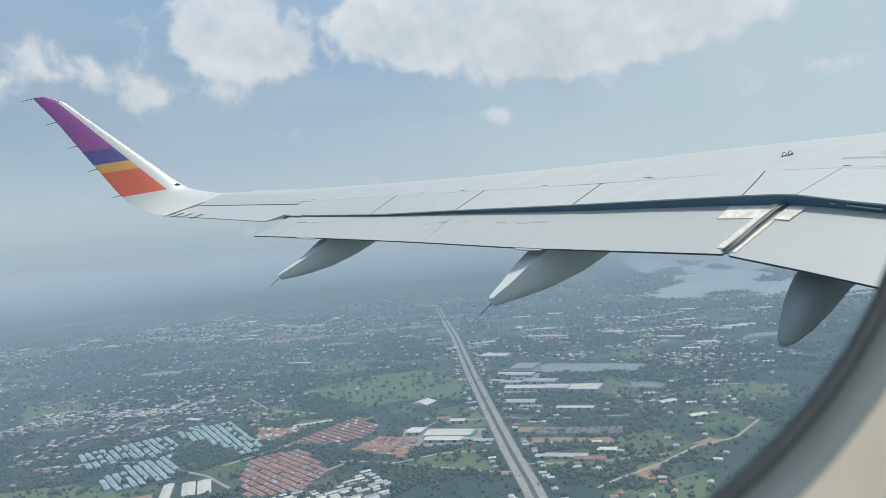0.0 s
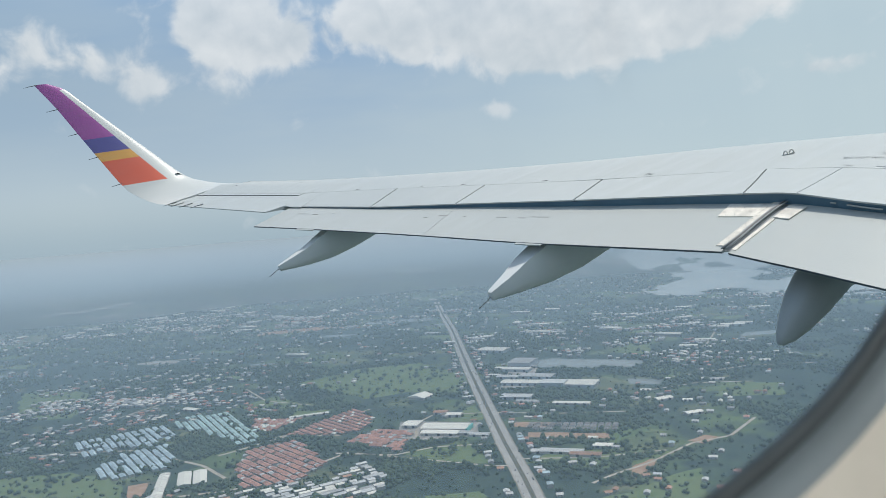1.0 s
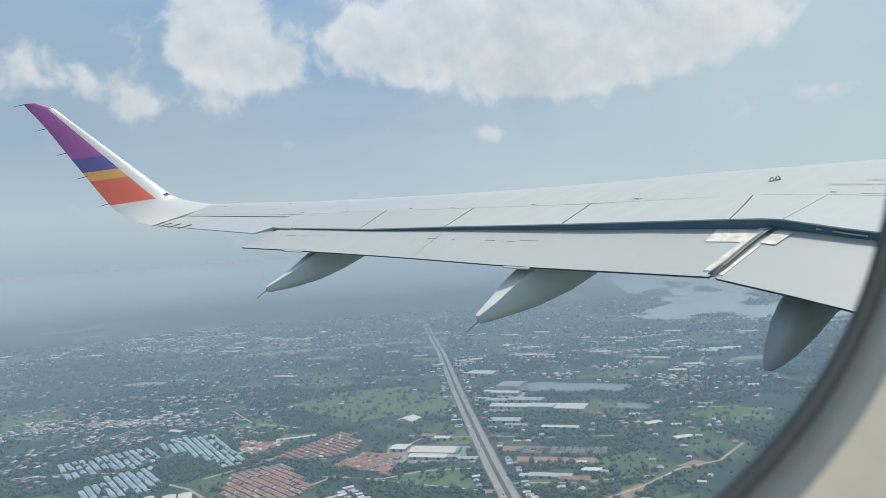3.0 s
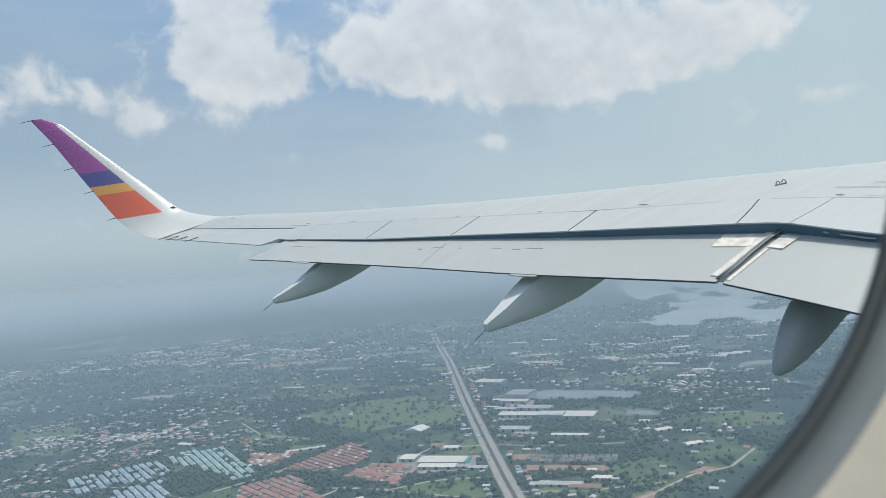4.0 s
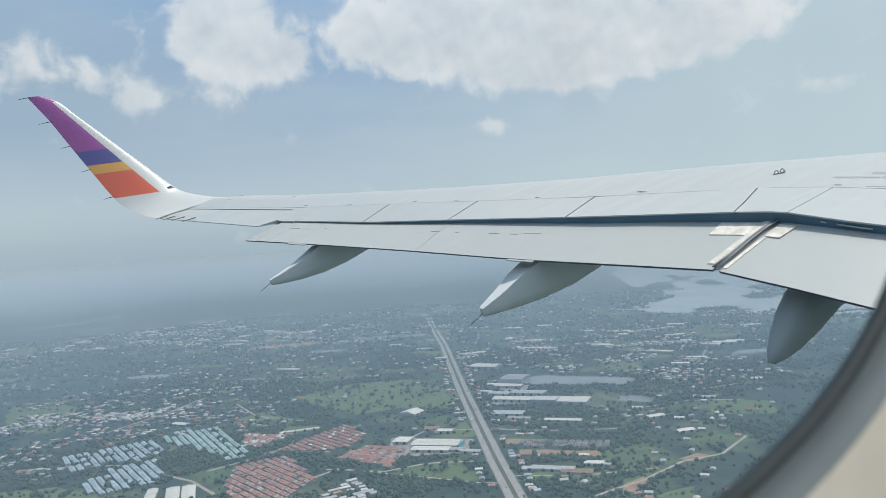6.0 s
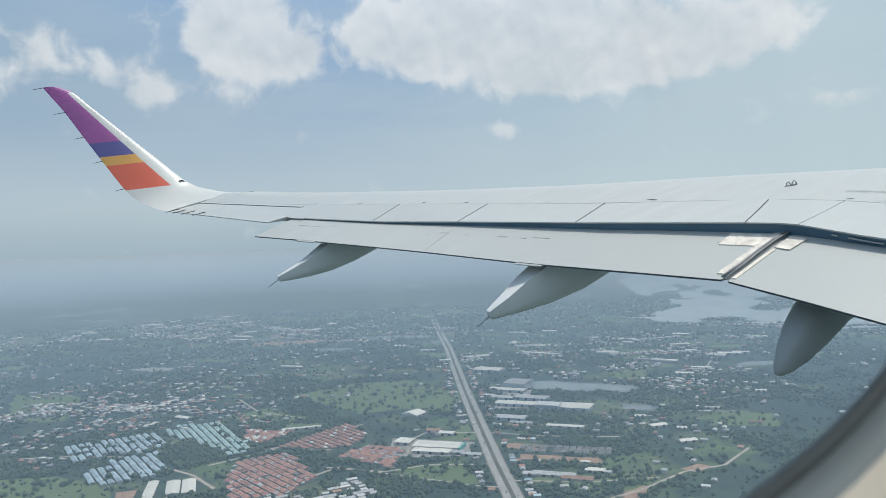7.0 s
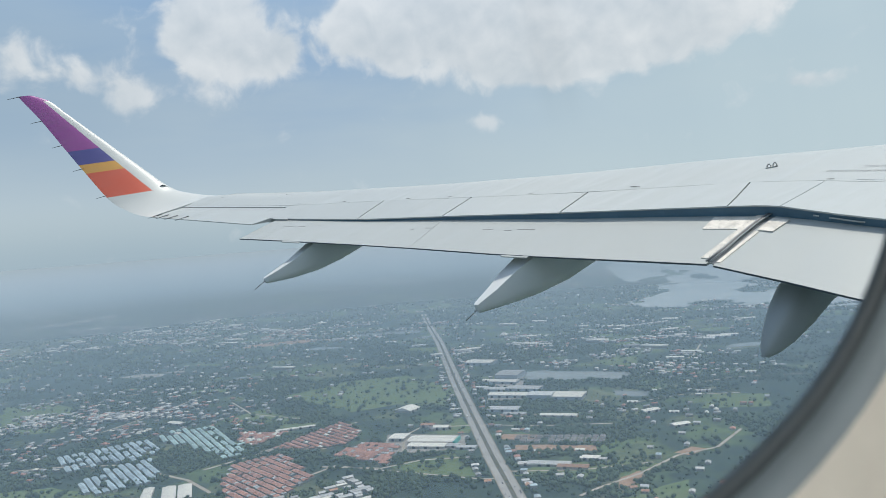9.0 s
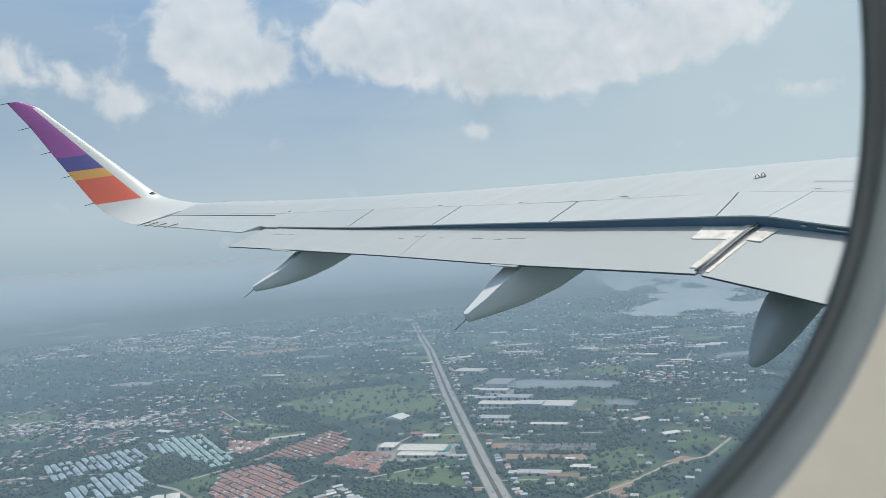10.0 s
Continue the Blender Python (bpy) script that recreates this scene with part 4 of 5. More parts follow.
def car(paint, label, l=4.4, h=1.45, cargo=0.0):
    V, F = box(-l / 2, l / 2, -0.88, 0.88, 0.3, 0.85)
    ob = put("car" if not cargo else "truck", bare("car", V, F, [paint]))
    tagged(ob, label, "car" if not cargo else "truck", "traffic on the highway")
    c = [(-l * 0.36, -0.8, 0.85), (l * 0.25, -0.8, 0.85), (l * 0.25, 0.8, 0.85), (-l * 0.36, 0.8, 0.85), (-l * 0.26, -0.68, h), (l * 0.08, -0.68, h), (l * 0.08, 0.68, h), (-l * 0.26, 0.68, h)]
    put("cabin", bare("cabin", c, [(0, 1, 5, 4), (1, 2, 6, 5), (2, 3, 7, 6), (3, 0, 4, 7), (4, 5, 6, 7)], [GLASS]), ob)
    if cargo:
        v, f = box(-l / 2, l * 0.2, -1.2, 1.2, 0.9, cargo)
        put("cargo_box", bare("cargo_box", v, f, [WHITE_ROOF]), ob)
    wheel = tube("wheel", [(0, -0.11, 0), (0, 0.11, 0)], 0.33, TYRE, 10)
    for sx in (-0.31, 0.31):
        for sy in (-0.84, 0.84):
            put("wheel", wheel, ob, "", pose(sx * l, sy, 0.33))
    return ob


cars = [car(CAR_PAINT, "pale saloon car driving on the highway"), car(CAR_DARK, "dark saloon car driving on the highway"), car(CAR_PAINT, "white box truck driving on the highway", 8.5, 2.4, 3.4)]
rnd = random.Random(21)
first = [True] * 3
for k in range(46):
    f = rnd.random()
    y = 860 + 1400 * f ** 1.4
    x = float(np.interp(y, [p[1] for p in HIGHWAY[:9]], [p[0] for p in HIGHWAY[:9]]))
    lane = rnd.choice((-10, -6.5, -4, 4, 6.5, 10))
    which = rnd.choice((0, 0, 0, 1, 1, 2))
    m = pose(x + lane, y, 0.24, 0, 0, 94 if lane > 0 else -86)
    if first[which]:
        cars[which].matrix_basis, first[which] = m, False
    else:
        copy_thing(cars[which], m)

# ------------------------------------------------------------------ trees


def icosa():
    bm = bmesh.new()
    bmesh.ops.create_icosphere(bm, subdivisions=1, radius=1.0)
    v = np.array([tuple(x.co) for x in bm.verts])
    f = np.array([[x.index for x in q.verts] for q in bm.faces], np.int32)
    bm.free()
    return v, f


ICO_V, ICO_F = icosa()


def crown_forms(n, lumps, seed):
    """Crown templates: several uneven lumps grown together, about one metre in radius."""
    r_ = np.random.RandomState(seed)
    out = []
    for _ in range(n):
        Vs, Fs = [], []
        for k in range(lumps):
            v = ICO_V * (1 + 0.28 * r_.uniform(-1, 1, (len(ICO_V), 1))) * (r_.uniform(0.5, 0.8) if k else 0.8)
            o = r_.uniform(-0.8, 0.8, 3) * (1, 1, 0.6) if k else np.zeros(3)
            Fs.append(ICO_F + len(ICO_V) * k)
            Vs.append(v + o)
        out.append((np.concatenate(Vs), np.concatenate(Fs)))
    return out


def woods(name, count, r0, r1, size, lumps, label, seed, threshold, lift):
    r_ = random.Random(seed)
    forms = crown_forms(8, lumps, seed)
    items, tries = [], 0
    while len(items) < count and tries < count * 12:
        tries += 1
        a, r = r_.uniform(-0.70, 0.68), math.sqrt(r_.uniform(r0 * r0, r1 * r1))
        x, y = r * math.sin(a), r * math.cos(a)
        if is_taken(x, y):
            continue
        f = noise.fractal(Vector((x * 0.0045, y * 0.0035, 0.0)), 1.0, 2.0, 5)
        open_land = any(inside(x, y, p) for p in OPEN)
        if r_.random() > (0.085 if open_land else 0.06 + 1.4 * max(0.0, min(1.0, (f + threshold) * 3))):
            continue
        v, q = r_.choice(forms)
        s = size * min(2.1, max(0.4, r_.lognormvariate(-0.10, 0.38)))
        t = r_.uniform(0, 6.28)
        R = np.array([[math.cos(t), -math.sin(t), 0], [math.sin(t), math.cos(t), 0], [0, 0, 1]])
        items.append(((v * (s, s, s * r_.uniform(0.75, 1.15))) @ R.T + (x, y, G(x, y) + s * lift), q, 0))
    return tagged(scatter_mesh(name, items, [LEAF]), label, "trees", kind="stuff")


OPEN = [[(-388, 1716), (-252, 1852), (-116, 1861), (-9, 1673), (-22, 1500), (-130, 1540), (-211, 1511)], [(-107, 1128), (-23, 1175), (12, 1121), (20, 1041), (-80, 1080)],
        [(-933, 1564), (-1100, 1854), (-984, 1869), (-881, 1769), (-807, 1522)], [(342, 1821), (385, 1928), (449, 1873), (410, 1745)], MEADOW, [(-67, 938), (4, 940), (42, 819), (-30, 719), (-68, 761)], [(119, 869), (281, 972), (258, 859), (126, 771)]]
woods("trees", 20000, 640, 1500, 2.5, 3, "dark green crowns of many trees between homes and fields", 1, 0.08, 0.7)
woods("woodland", 20000, 1500, 2400, 2.9, 2, "dark woodland and tree belts in the middle distance", 2, 0.12, 0.7)
woods("distant_woods", 15000, 2400, 4750, 6.0, 1, "hazy blue-green woods far away", 3, 0.15, 0.4)

# lone trees that stand out in the pastures
BARK = plain("bark", (0.12, 0.09, 0.07), 0.95, scale=2.0)
big_forms = crown_forms(3, 7, 9)
lone = []
for v, q in big_forms:
    base = put("tree", tube("trunk", [(0, 0, 0), (0.1, 0, 2.2), (0.0, 0.1, 5.0)], [0.45, 0.32, 0.14], BARK, 7))
    tagged(base, "lone leafy tree standing in a pasture", "tree", "lone trees")
    me = bare("crown", v * (3.5, 3.5, 3.2) + (0, 0, 5.4), [tuple(int(i) for i in t) for t in q], [LEAF])
    put("crown", me, base)
    for k in range(3):
        a = 2.1 * k
        put("limb", tube("limb", [(0, 0, 2.8), (1.1 * math.cos(a), 1.1 * math.sin(a), 4.6), (2.0 * math.cos(a), 2.0 * math.sin(a), 6.2)], [0.2, 0.14, 0.06], BARK, 5), base)
    lone.append(base)
r_ = random.Random(8)
placed = 0
while placed < 90:
    poly = OPEN[r_.choice((0, 0, 0, 1, 2))]
    xs, ys = zip(*poly)
    x, y = r_.uniform(min(xs), max(xs)), r_.uniform(min(ys), max(ys))
    if not inside(x, y, poly) or is_taken(x, y):
        continue
    m = pose(x, y, 0, 0, 0, r_.uniform(0, 360))
    if placed < 3:
        lone[placed].matrix_basis = m
    else:
        copy_thing(lone[placed % 3], m)
    placed += 1

# ------------------------------------------------------------------ painted haze sheet over the land


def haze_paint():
    m, n = material("painted_haze_sheet")
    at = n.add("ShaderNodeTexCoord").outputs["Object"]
    # haze put into the sheet's colour and opacity, both changing with distance
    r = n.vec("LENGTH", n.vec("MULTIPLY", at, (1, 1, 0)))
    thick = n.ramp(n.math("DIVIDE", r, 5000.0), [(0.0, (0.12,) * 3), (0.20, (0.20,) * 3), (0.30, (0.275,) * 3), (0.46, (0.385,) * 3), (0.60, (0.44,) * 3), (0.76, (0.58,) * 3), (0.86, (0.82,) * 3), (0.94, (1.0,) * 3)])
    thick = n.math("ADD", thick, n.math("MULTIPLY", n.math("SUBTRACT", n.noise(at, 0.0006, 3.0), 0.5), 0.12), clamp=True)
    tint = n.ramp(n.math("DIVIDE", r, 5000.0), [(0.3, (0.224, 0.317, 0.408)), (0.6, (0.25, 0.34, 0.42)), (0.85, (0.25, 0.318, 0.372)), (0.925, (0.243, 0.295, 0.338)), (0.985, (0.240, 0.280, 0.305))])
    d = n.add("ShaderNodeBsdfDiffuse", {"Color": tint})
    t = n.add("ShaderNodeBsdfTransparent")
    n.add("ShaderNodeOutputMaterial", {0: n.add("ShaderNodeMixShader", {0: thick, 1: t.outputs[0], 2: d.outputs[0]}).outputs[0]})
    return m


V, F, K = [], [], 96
# the inner rings lie out of view and bounce light up to the wing
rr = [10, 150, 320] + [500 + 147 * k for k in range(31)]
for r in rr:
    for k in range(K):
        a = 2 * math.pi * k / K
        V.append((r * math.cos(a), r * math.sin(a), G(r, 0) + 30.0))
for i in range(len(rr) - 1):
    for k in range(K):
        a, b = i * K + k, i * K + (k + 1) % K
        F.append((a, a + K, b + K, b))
haze = tagged(put("haze", bare("haze", V, F, [haze_paint()], smooth=True)), "thin sheet with blue-grey haze painted in, lying over the land", "haze", kind="structure")

# ------------------------------------------------------------------ the airliner's left wing
# Aircraft axes: x to starboard, y forward, z up; s is the distance outboard of the centre line.
CRAFT = pose(11.0196, 4.4219, 330.4588, 12.5107, 1.6196, -60.04)
wing = new("airliner_wing")
wing.matrix_basis = CRAFT
wing.empty_display_size = 0.5
tagged(wing, "white airliner wing with flaps out and an upturned striped winglet", "aircraft wing")
DIHEDRAL = math.tan(radians(5.1))
KINK, TIP = 6.4, 16.45


def le(s):
    return -(s - 1.98) * math.tan(radians(27.5))


def te(s):
    return -6.2 if s < KINK else -6.2 - (s - KINK) * 3.15 / 10.65


def line(u, s):
    """The place fore and aft of a chord fraction u."""
    if s < KINK:
        k = (s - 1.98) / (KINK - 1.98)
        return -6.2 * u * (1 - k) + (le(KINK) + u * (te(KINK) - le(KINK))) * k
    return le(s) + u * (te(s) - le(s))


RISE = {  # height of the upper skin over the dihedral line, by chord fraction
    0.0: [(2, -0.25), (6.4, 0.0), (9, 0.05), (12, 0.18), (15, 0.40), (17, 0.62)],
    0.2: [(2, 0.05), (6.4, 0.25), (7.8, 0.29), (8.6, 0.31), (10, 0.315), (11.5, 0.355), (13, 0.415), (14.9, 0.505), (17.2, 0.685)],
    0.35: [(2, 0.10), (5.5, 0.30), (6.7, 0.345), (8.3, 0.385), (9.65, 0.385), (11.1, 0.42), (12.7, 0.47), (14.5, 0.54), (16.8, 0.71)],
    0.62: [(2, 0.0), (5.9, 0.22), (7, 0.29), (8.8, 0.31), (10.4, 0.36), (11.8, 0.41), (13.7, 0.455), (16.7, 0.625)],
    0.85: [(2, -0.1), (5.6, 0.18), (6.2, 0.25), (6.7, 0.26), (8.5, 0.27), (10.1, 0.29), (11.5, 0.30), (13.3, 0.37), (13.7, 0.415), (16.5, 0.60)],
    1.0: [(2, -0.2), (6.4, 0.15), (11, 0.25), (13.46, 0.38), (16.44, 0.58)],
}
US = sorted(RISE)


def rise(u, s):
    v = [lerp(RISE[k], s) for k in US]
    if u < 0.2:
        return v[0] + (v[1] - v[0]) * math.sqrt(u / 0.2) * (1.25 - 0.25 * u / 0.2)
    return float(np.interp(u, US, v))


def top(u, s, dz=0.0, dy=0.0):
    return (-s, line(u, s) + dy, (s - 1.98) * DIHEDRAL + rise(u, s) + dz)


def low(u, s):
    c = le(s) - te(s) if s >= KINK else line(0, s) - line(1, s)
    f = float(np.interp(u, (0, 0.04, 0.15, 0.35, 0.6, 0.8, 1.0), (0, 0.45, 0.85, 1.0, 0.85, 0.5, 0.1)))
    return (-s, line(u, s), (s - 1.98) * DIHEDRAL + lerp(RISE[0.35], s) * 0.5 + rise(u, s) * 0.5 - 0.115 * c * f * 0.85)


def part(name, me, parent, label=""):
    return put(name, me, parent, label)


stations = [1.9, 3.0, 4.2, 5.4, 6.1, 6.4, 6.9, 7.6, 8.4, 9.3, 10.2, 11.1, 12.0, 12.9, 13.45, 14.2, 15.0, 15.8, TIP]
rings = []
for s in stations:
    ring = [top(u, s) for u in (0, 0.006, 0.02, 0.05, 0.10, 0.17, 0.26, 0.35, 0.44, 0.53, 0.612)]
    ring += [top(0.616, s, -0.09), top(0.79, s, -0.14)]
    ring += [low(u, s) for u in (0.80, 0.6, 0.4, 0.2, 0.08, 0.02)]
    rings.append(ring)
skin = part("wing_skin", crisp(loft("wing_skin", rings, [WHITE, COVE], lambda i, j: 1 if j in (11, 12) and stations[i] < 13.4 else 0), 19, (10, 11, 12, 13)), wing, "white painted upper wing skin with rows of panel joints")


def panel(name, ends, u0, u1, mat, label="", thick=0.03, proud=0.0, cols=8, rows=4, gap=0.009):
    """A plate of the upper surface between two slanting ends: ends = ((s at u0, s at u1), (s at u0, s at u1))."""
    (a0, a1), (b0, b1) = ends
    pts = []
    for i in range(rows):
        k = i / (rows - 1)
        u = u0 + (u1 - u0) * k
        sa, sb = a0 + (a1 - a0) * k + gap, b0 + (b1 - b0) * k - gap
        for j in range(cols):
            pts.append(top(u, sa + (sb - sa) * j / (cols - 1), proud))
    return part(name, slab(name, pts, thick, [mat], rows, cols), wing, label)


cuts = [(7.02, 6.70), (8.77, 8.49), (10.37, 10.14), (11.83, 11.64), (13.30, 13.10)]
for a, b in zip(cuts, cuts[1:]):
    panel("spoiler", (a, b), 0.6145, 0.85, WHITE, gap=0.012, thick=0.014)
panel("spoiler", ((2.6, 2.6), (6.36, 6.22)), 0.6145, 0.85, WHITE, gap=0.004, thick=0.014)
panel("fixed_panel", ((6.36, 6.22), (7.02, 6.70)), 0.614, 0.85, WHITE, gap=0.004, thick=0.014)
panel("fixed_panel", ((13.285, 13.085), (13.75, 13.60)), 0.614, 0.86, WHITE, gap=0.003, thick=0.014)
panel("fixed_panel", ((13.75, 13.75), (TIP, TIP)), 0.614, 0.655, WHITE, gap=0.0, rows=2)

for a, b in cuts[:4]:
    panel("spoiler_gap", ((a - 0.025, b - 0.025), (a + 0.025, b + 0.025)), 0.6145, 0.846, DARK, thick=0.006, proud=-0.017, cols=2, gap=0.0)

# aileron: a wedge with a thin trailing edge
rings = []
for s in [13.47 + (16.40 - 13.47) * k / 8 for k in range(9)]:
    y0, y1 = line(0.664, s), line(1.0, s)
    z = lambda u, d: (s - 1.98) * DIHEDRAL + rise(u, s) + d
    rings.append([(-s, y0, z(0.664, -0.005)), (-s, line(0.82, s), z(0.82, 0.0)), (-s, y1, z(1.0, 0.0)), (-s, y1, z(1.0, -0.012)), (-s, line(0.82, s), z(0.82, -0.07)), (-s, y0, z(0.664, -0.12))])
aileron = part("aileron", loft("aileron", rings, [WHITE], smooth=False), wing, "white aileron along the outer trailing edge")
rings = [[top(0.655, s, 0.001), top(0.664, s, 0.001), top(0.664, s, -0.05), top(0.655, s, -0.05)] for s in (13.75, 14.6, 15.5, 16.42)]
part("hinge_gap", loft("hinge_gap", rings, [DARK], smooth=False), wing)

FLAP_TE = [(2, -0.45), (5.22, -0.14), (5.62, -0.10), (6.25, -0.05), (6.36, -0.04), (8.4, 0.02), (10.06, 0.11), (12.2, 0.20), (13.4, 0.24)]


def flap_section(s):
    """A flap moved aft and turned down: a rounded nose under the spoilers and a thin trailing edge."""
    n = Vector((-s, line(0.80, s) - 0.02, (s - 1.98) * DIHEDRAL + lerp(RISE[0.85], s) - lerp([(2, 0.13), (5.4, 0.105), (6.0, 0.125), (6.4, 0.135), (9.0, 0.092), (11.5, 0.062), (13.4, 0.048)], s)))
    t = Vector((-s, te(s) - 0.30, (s - 1.98) * DIHEDRAL + lerp(FLAP_TE, s)))
    c = (t - n).length
    d = (t - n).normalized()
    up = Vector((0, -d.z, d.y)).normalized()
    if up.z < 0:
        up = -up
    shape = [(0.0, 0.0), (0.012, 0.022), (0.05, 0.036), (0.15, 0.042), (0.35, 0.036), (0.6, 0.022), (0.85, 0.008), (1.0, 0.0), (1.0, -0.019), (0.8, -0.034), (0.5, -0.055), (0.2, -0.062), (0.06, -0.05), (0.012, -0.026)]
    return [n + d * (c * v) + up * (h * (1.0 if c > 1.0 else 0.85)) for v, h in shape]


def flap(s0, s1, label):
    n = 12
    # face 7, the blunt trailing edge, takes the painted shade
    return part("flap", crisp(loft("flap", [flap_section(s0 + (s1 - s0) * k / n) for k in range(n + 1)], [FLAP_WHITE, EDGE], lambda i, j: 1 if j == 7 else 0), 14, (7, 8)), wing, label)


outer_flap = flap(6.38, 13.36, "grey-white outer flap, slightly extended")
inner_flap = flap(2.1, 6.31, "grey-white inner flap, slightly extended")


def on_flap(s, v, lift=0.004):
    """A point on the flap's upper skin at v of its chord."""
    sec = flap_section(s)[:8]
    vs = (0.0, 0.012, 0.05, 0.15, 0.35, 0.6, 0.85, 1.0)
    p = [float(np.interp(v, vs, [q[k] for q in sec])) for k in range(3)]
    return Vector(p) + Vector((0, 0, lift))


def flap_strip(name, a, b, va, vb, mat, parent, lift=0.004, n=6, thick=0.008):
    """A thin plate lying on the flap between s = a and b, v = va and vb (pairs where slanting)."""
    (a0, a1), (b0, b1) = a, b
    pts = []
    for i in range(n):
        k = i / (n - 1)
        v = va + (vb - va) * k
        for s in (a0 + (a1 - a0) * k, b0 + (b1 - b0) * k):
            pts.append(on_flap(s, v, lift))
    return part(name, slab(name, pts, thick, [mat], n, 2), parent)


# faint joints, stains of wear and small fittings on the flap
flap_strip("joint", (10.12, 9.90), (10.13, 9.91), 0.22, 0.98, SEAL_GREY, outer_flap, 0.002)
for s, w, v in ((8.62, 0.22, 0.40), (8.9, 0.10, 0.43), (9.16, 0.14, 0.42), (9.75, 0.04, 0.42), (10.05, 0.14, 0.40), (10.33, 0.06, 0.46), (12.15, 0.05, 0.36), (12.45, 0.12, 0.41), (12.7, 0.22, 0.40)):
    flap_strip("scuff_plate", (s, s), (s + w, s + w), v, v + 0.012, SCUFF, outer_flap, 0.003, 3)
for a, b in ((11.92, 12.30), (8.22, 8.55)):
    pts = []
    for s in (a, (a + b) / 2, b):
        p = on_flap(s, 1.0, -0.002)
        pts += [p, p + Vector((0, -0.028, -0.008))]
    part("trailing_tab", slab("trailing_tab", pts, 0.010, [FLAP_WHITE], 3, 2), outer_flap)
# the joint between the two flaps: worn plates either side of a dark rubber seal
plate = flap_strip("end_plate", (6.40, 6.40), (6.48, 6.48), 0.12, 0.92, BEIGE, outer_flap, 0.010)
flap_strip("wear_plate", (6.46, 6.46), (6.84, 6.80), 0.16, 0.40, BEIGE, outer_flap, 0.008)
flap_strip("wear_plate", (6.13, 6.15), (6.30, 6.30), 0.18, 0.40, BEIGE, inner_flap, 0.010)
flap_strip("end_plate", (6.27, 6.27), (6.305, 6.31), 0.42, 0.95, BEIGE, inner_flap, 0.008)
for o, r, mat in ((6.384, 0.008, SEAL_GREY), (6.362, 0.010, RUBBER), (6.340, 0.007, SEAL_GREY)):
    pts = [on_flap(6.5, v, 0.0) for v in (0.06, 0.25, 0.5, 0.75, 0.97)]
    part("flap_seal", tube("flap_seal", [(-(o + 0.012 * math.sin(1.3 * k)), p.y, p.z + 0.006) for k, p in enumerate(pts)], r, mat, 8), wing)
flap_strip("joint_cover", (6.306, 6.306), (6.390, 6.390), 0.06, 0.97, SEAL_GREY, outer_flap, -0.006)
rivets = []
for k in range(14):
    v = 0.24 + 0.66 * k / 13
    for s in (6.415, 6.465):
        p = on_flap(s, v, 0.012)
        rivets.append(p)
for s in (6.66, 6.74, 6.82):
    for v in (0.24, 0.38):
        rivets.append(on_flap(s, v, 0.010))
for p in rivets:
    part("rivet", tube("rivet", [p, p + Vector((0, 0, 0.003))], 0.0045, RUBBER, 6), outer_flap)
# dark cove behind the spoilers, over the flap noses
for a, b in ((2.2, 6.3), (6.3, 13.3)):
    pts = []
    for s in [a + (b - a) * k / 8 for k in range(9)]:
        pts += [top(0.60, s, -0.26), top(0.80, s, -0.30)]
    part("cove_panel", slab("cove_panel", pts, 0.02, [COVE], 9, 2), wing)

# added sheet closing the gap from spoilers' edge to flap, coloured as blue shade
for a, b in ((2.4, 6.21), (6.21, 6.72), (6.72, 13.15)):
    ss = [a + (b - a) * k / 10 for k in range(11)]
    rings = [[top(0.845, s, -0.012), top(0.838, s, -0.012), top(0.82, s, -0.33), top(0.83, s, -0.33)] for s in ss]
    part("gap_shroud", loft("gap_shroud", rings, [GAP_SHADE], smooth=False), wing, "dark blue sheet standing in for shade in the gap over the flap")
# white strips added for the sunlight that falls through slits in the gap
for s0, s1 in ((5.93, 5.885), (5.79, 5.50)):
    part("slot_strip", tube("slot_strip", [Vector(top(0.847, s0 + (s1 - s0) * k / 3, -0.052)) for k in range(4)], 0.008, WHITE, 6), wing)

# flap track fairings: y, top, bottom, half width along each canoe
FAIRINGS = [
    (12.054, [(-8.73, 0.725, 0.668, 0.030), (-8.71, 0.735, 0.648, 0.044), (-8.525, 0.785, 0.624, 0.082), (-8.3, 0.85, 0.606, 0.113), (-7.962, 0.994, 0.602, 0.154), (-7.593, 0.974, 0.648, 0.174), (-7.131, 0.974, 0.748, 0.174), (-6.475, 0.974, 0.872, 0.123)]),
    (8.470, [(-7.655, 0.222, 0.150, 0.034), (-7.636, 0.236, 0.130, 0.050), (-7.409, 0.322, 0.112, 0.093), (-7.15, 0.440, 0.098, 0.135), (-6.891, 0.528, 0.090, 0.171), (-6.457, 0.518, 0.118, 0.197), (-5.929, 0.508, 0.220, 0.197), (-5.183, 0.497, 0.385, 0.135)]),
    (5.80, [(-6.70, -0.335, -0.365, 0.018), (-6.66, -0.26, -0.385, 0.052), (-6.55, -0.13, -0.385, 0.095), (-6.40, 0.0, -0.355, 0.140), (-6.2, 0.12, -0.29, 0.180), (-5.9, 0.20, -0.17, 0.205), (-5.33, 0.20, -0.12, 0.22)]),
]
KEEL = [(-1, 1), (-0.99, 0.68), (-0.93, 0.34), (-0.74, 0.10), (-0.38, 0.015), (0, 0), (0.38, 0.015), (0.74, 0.10), (0.93, 0.34), (0.99, 0.68), (1, 1), (0, 1.0)]
EGG = [(math.copysign(abs(math.cos(t)) ** 0.8, math.cos(t)), 0.5 + 0.5 * math.copysign(abs(math.sin(t)) ** 0.8, math.sin(t))) for t in [2 * math.pi * k / 24 for k in range(24)]]
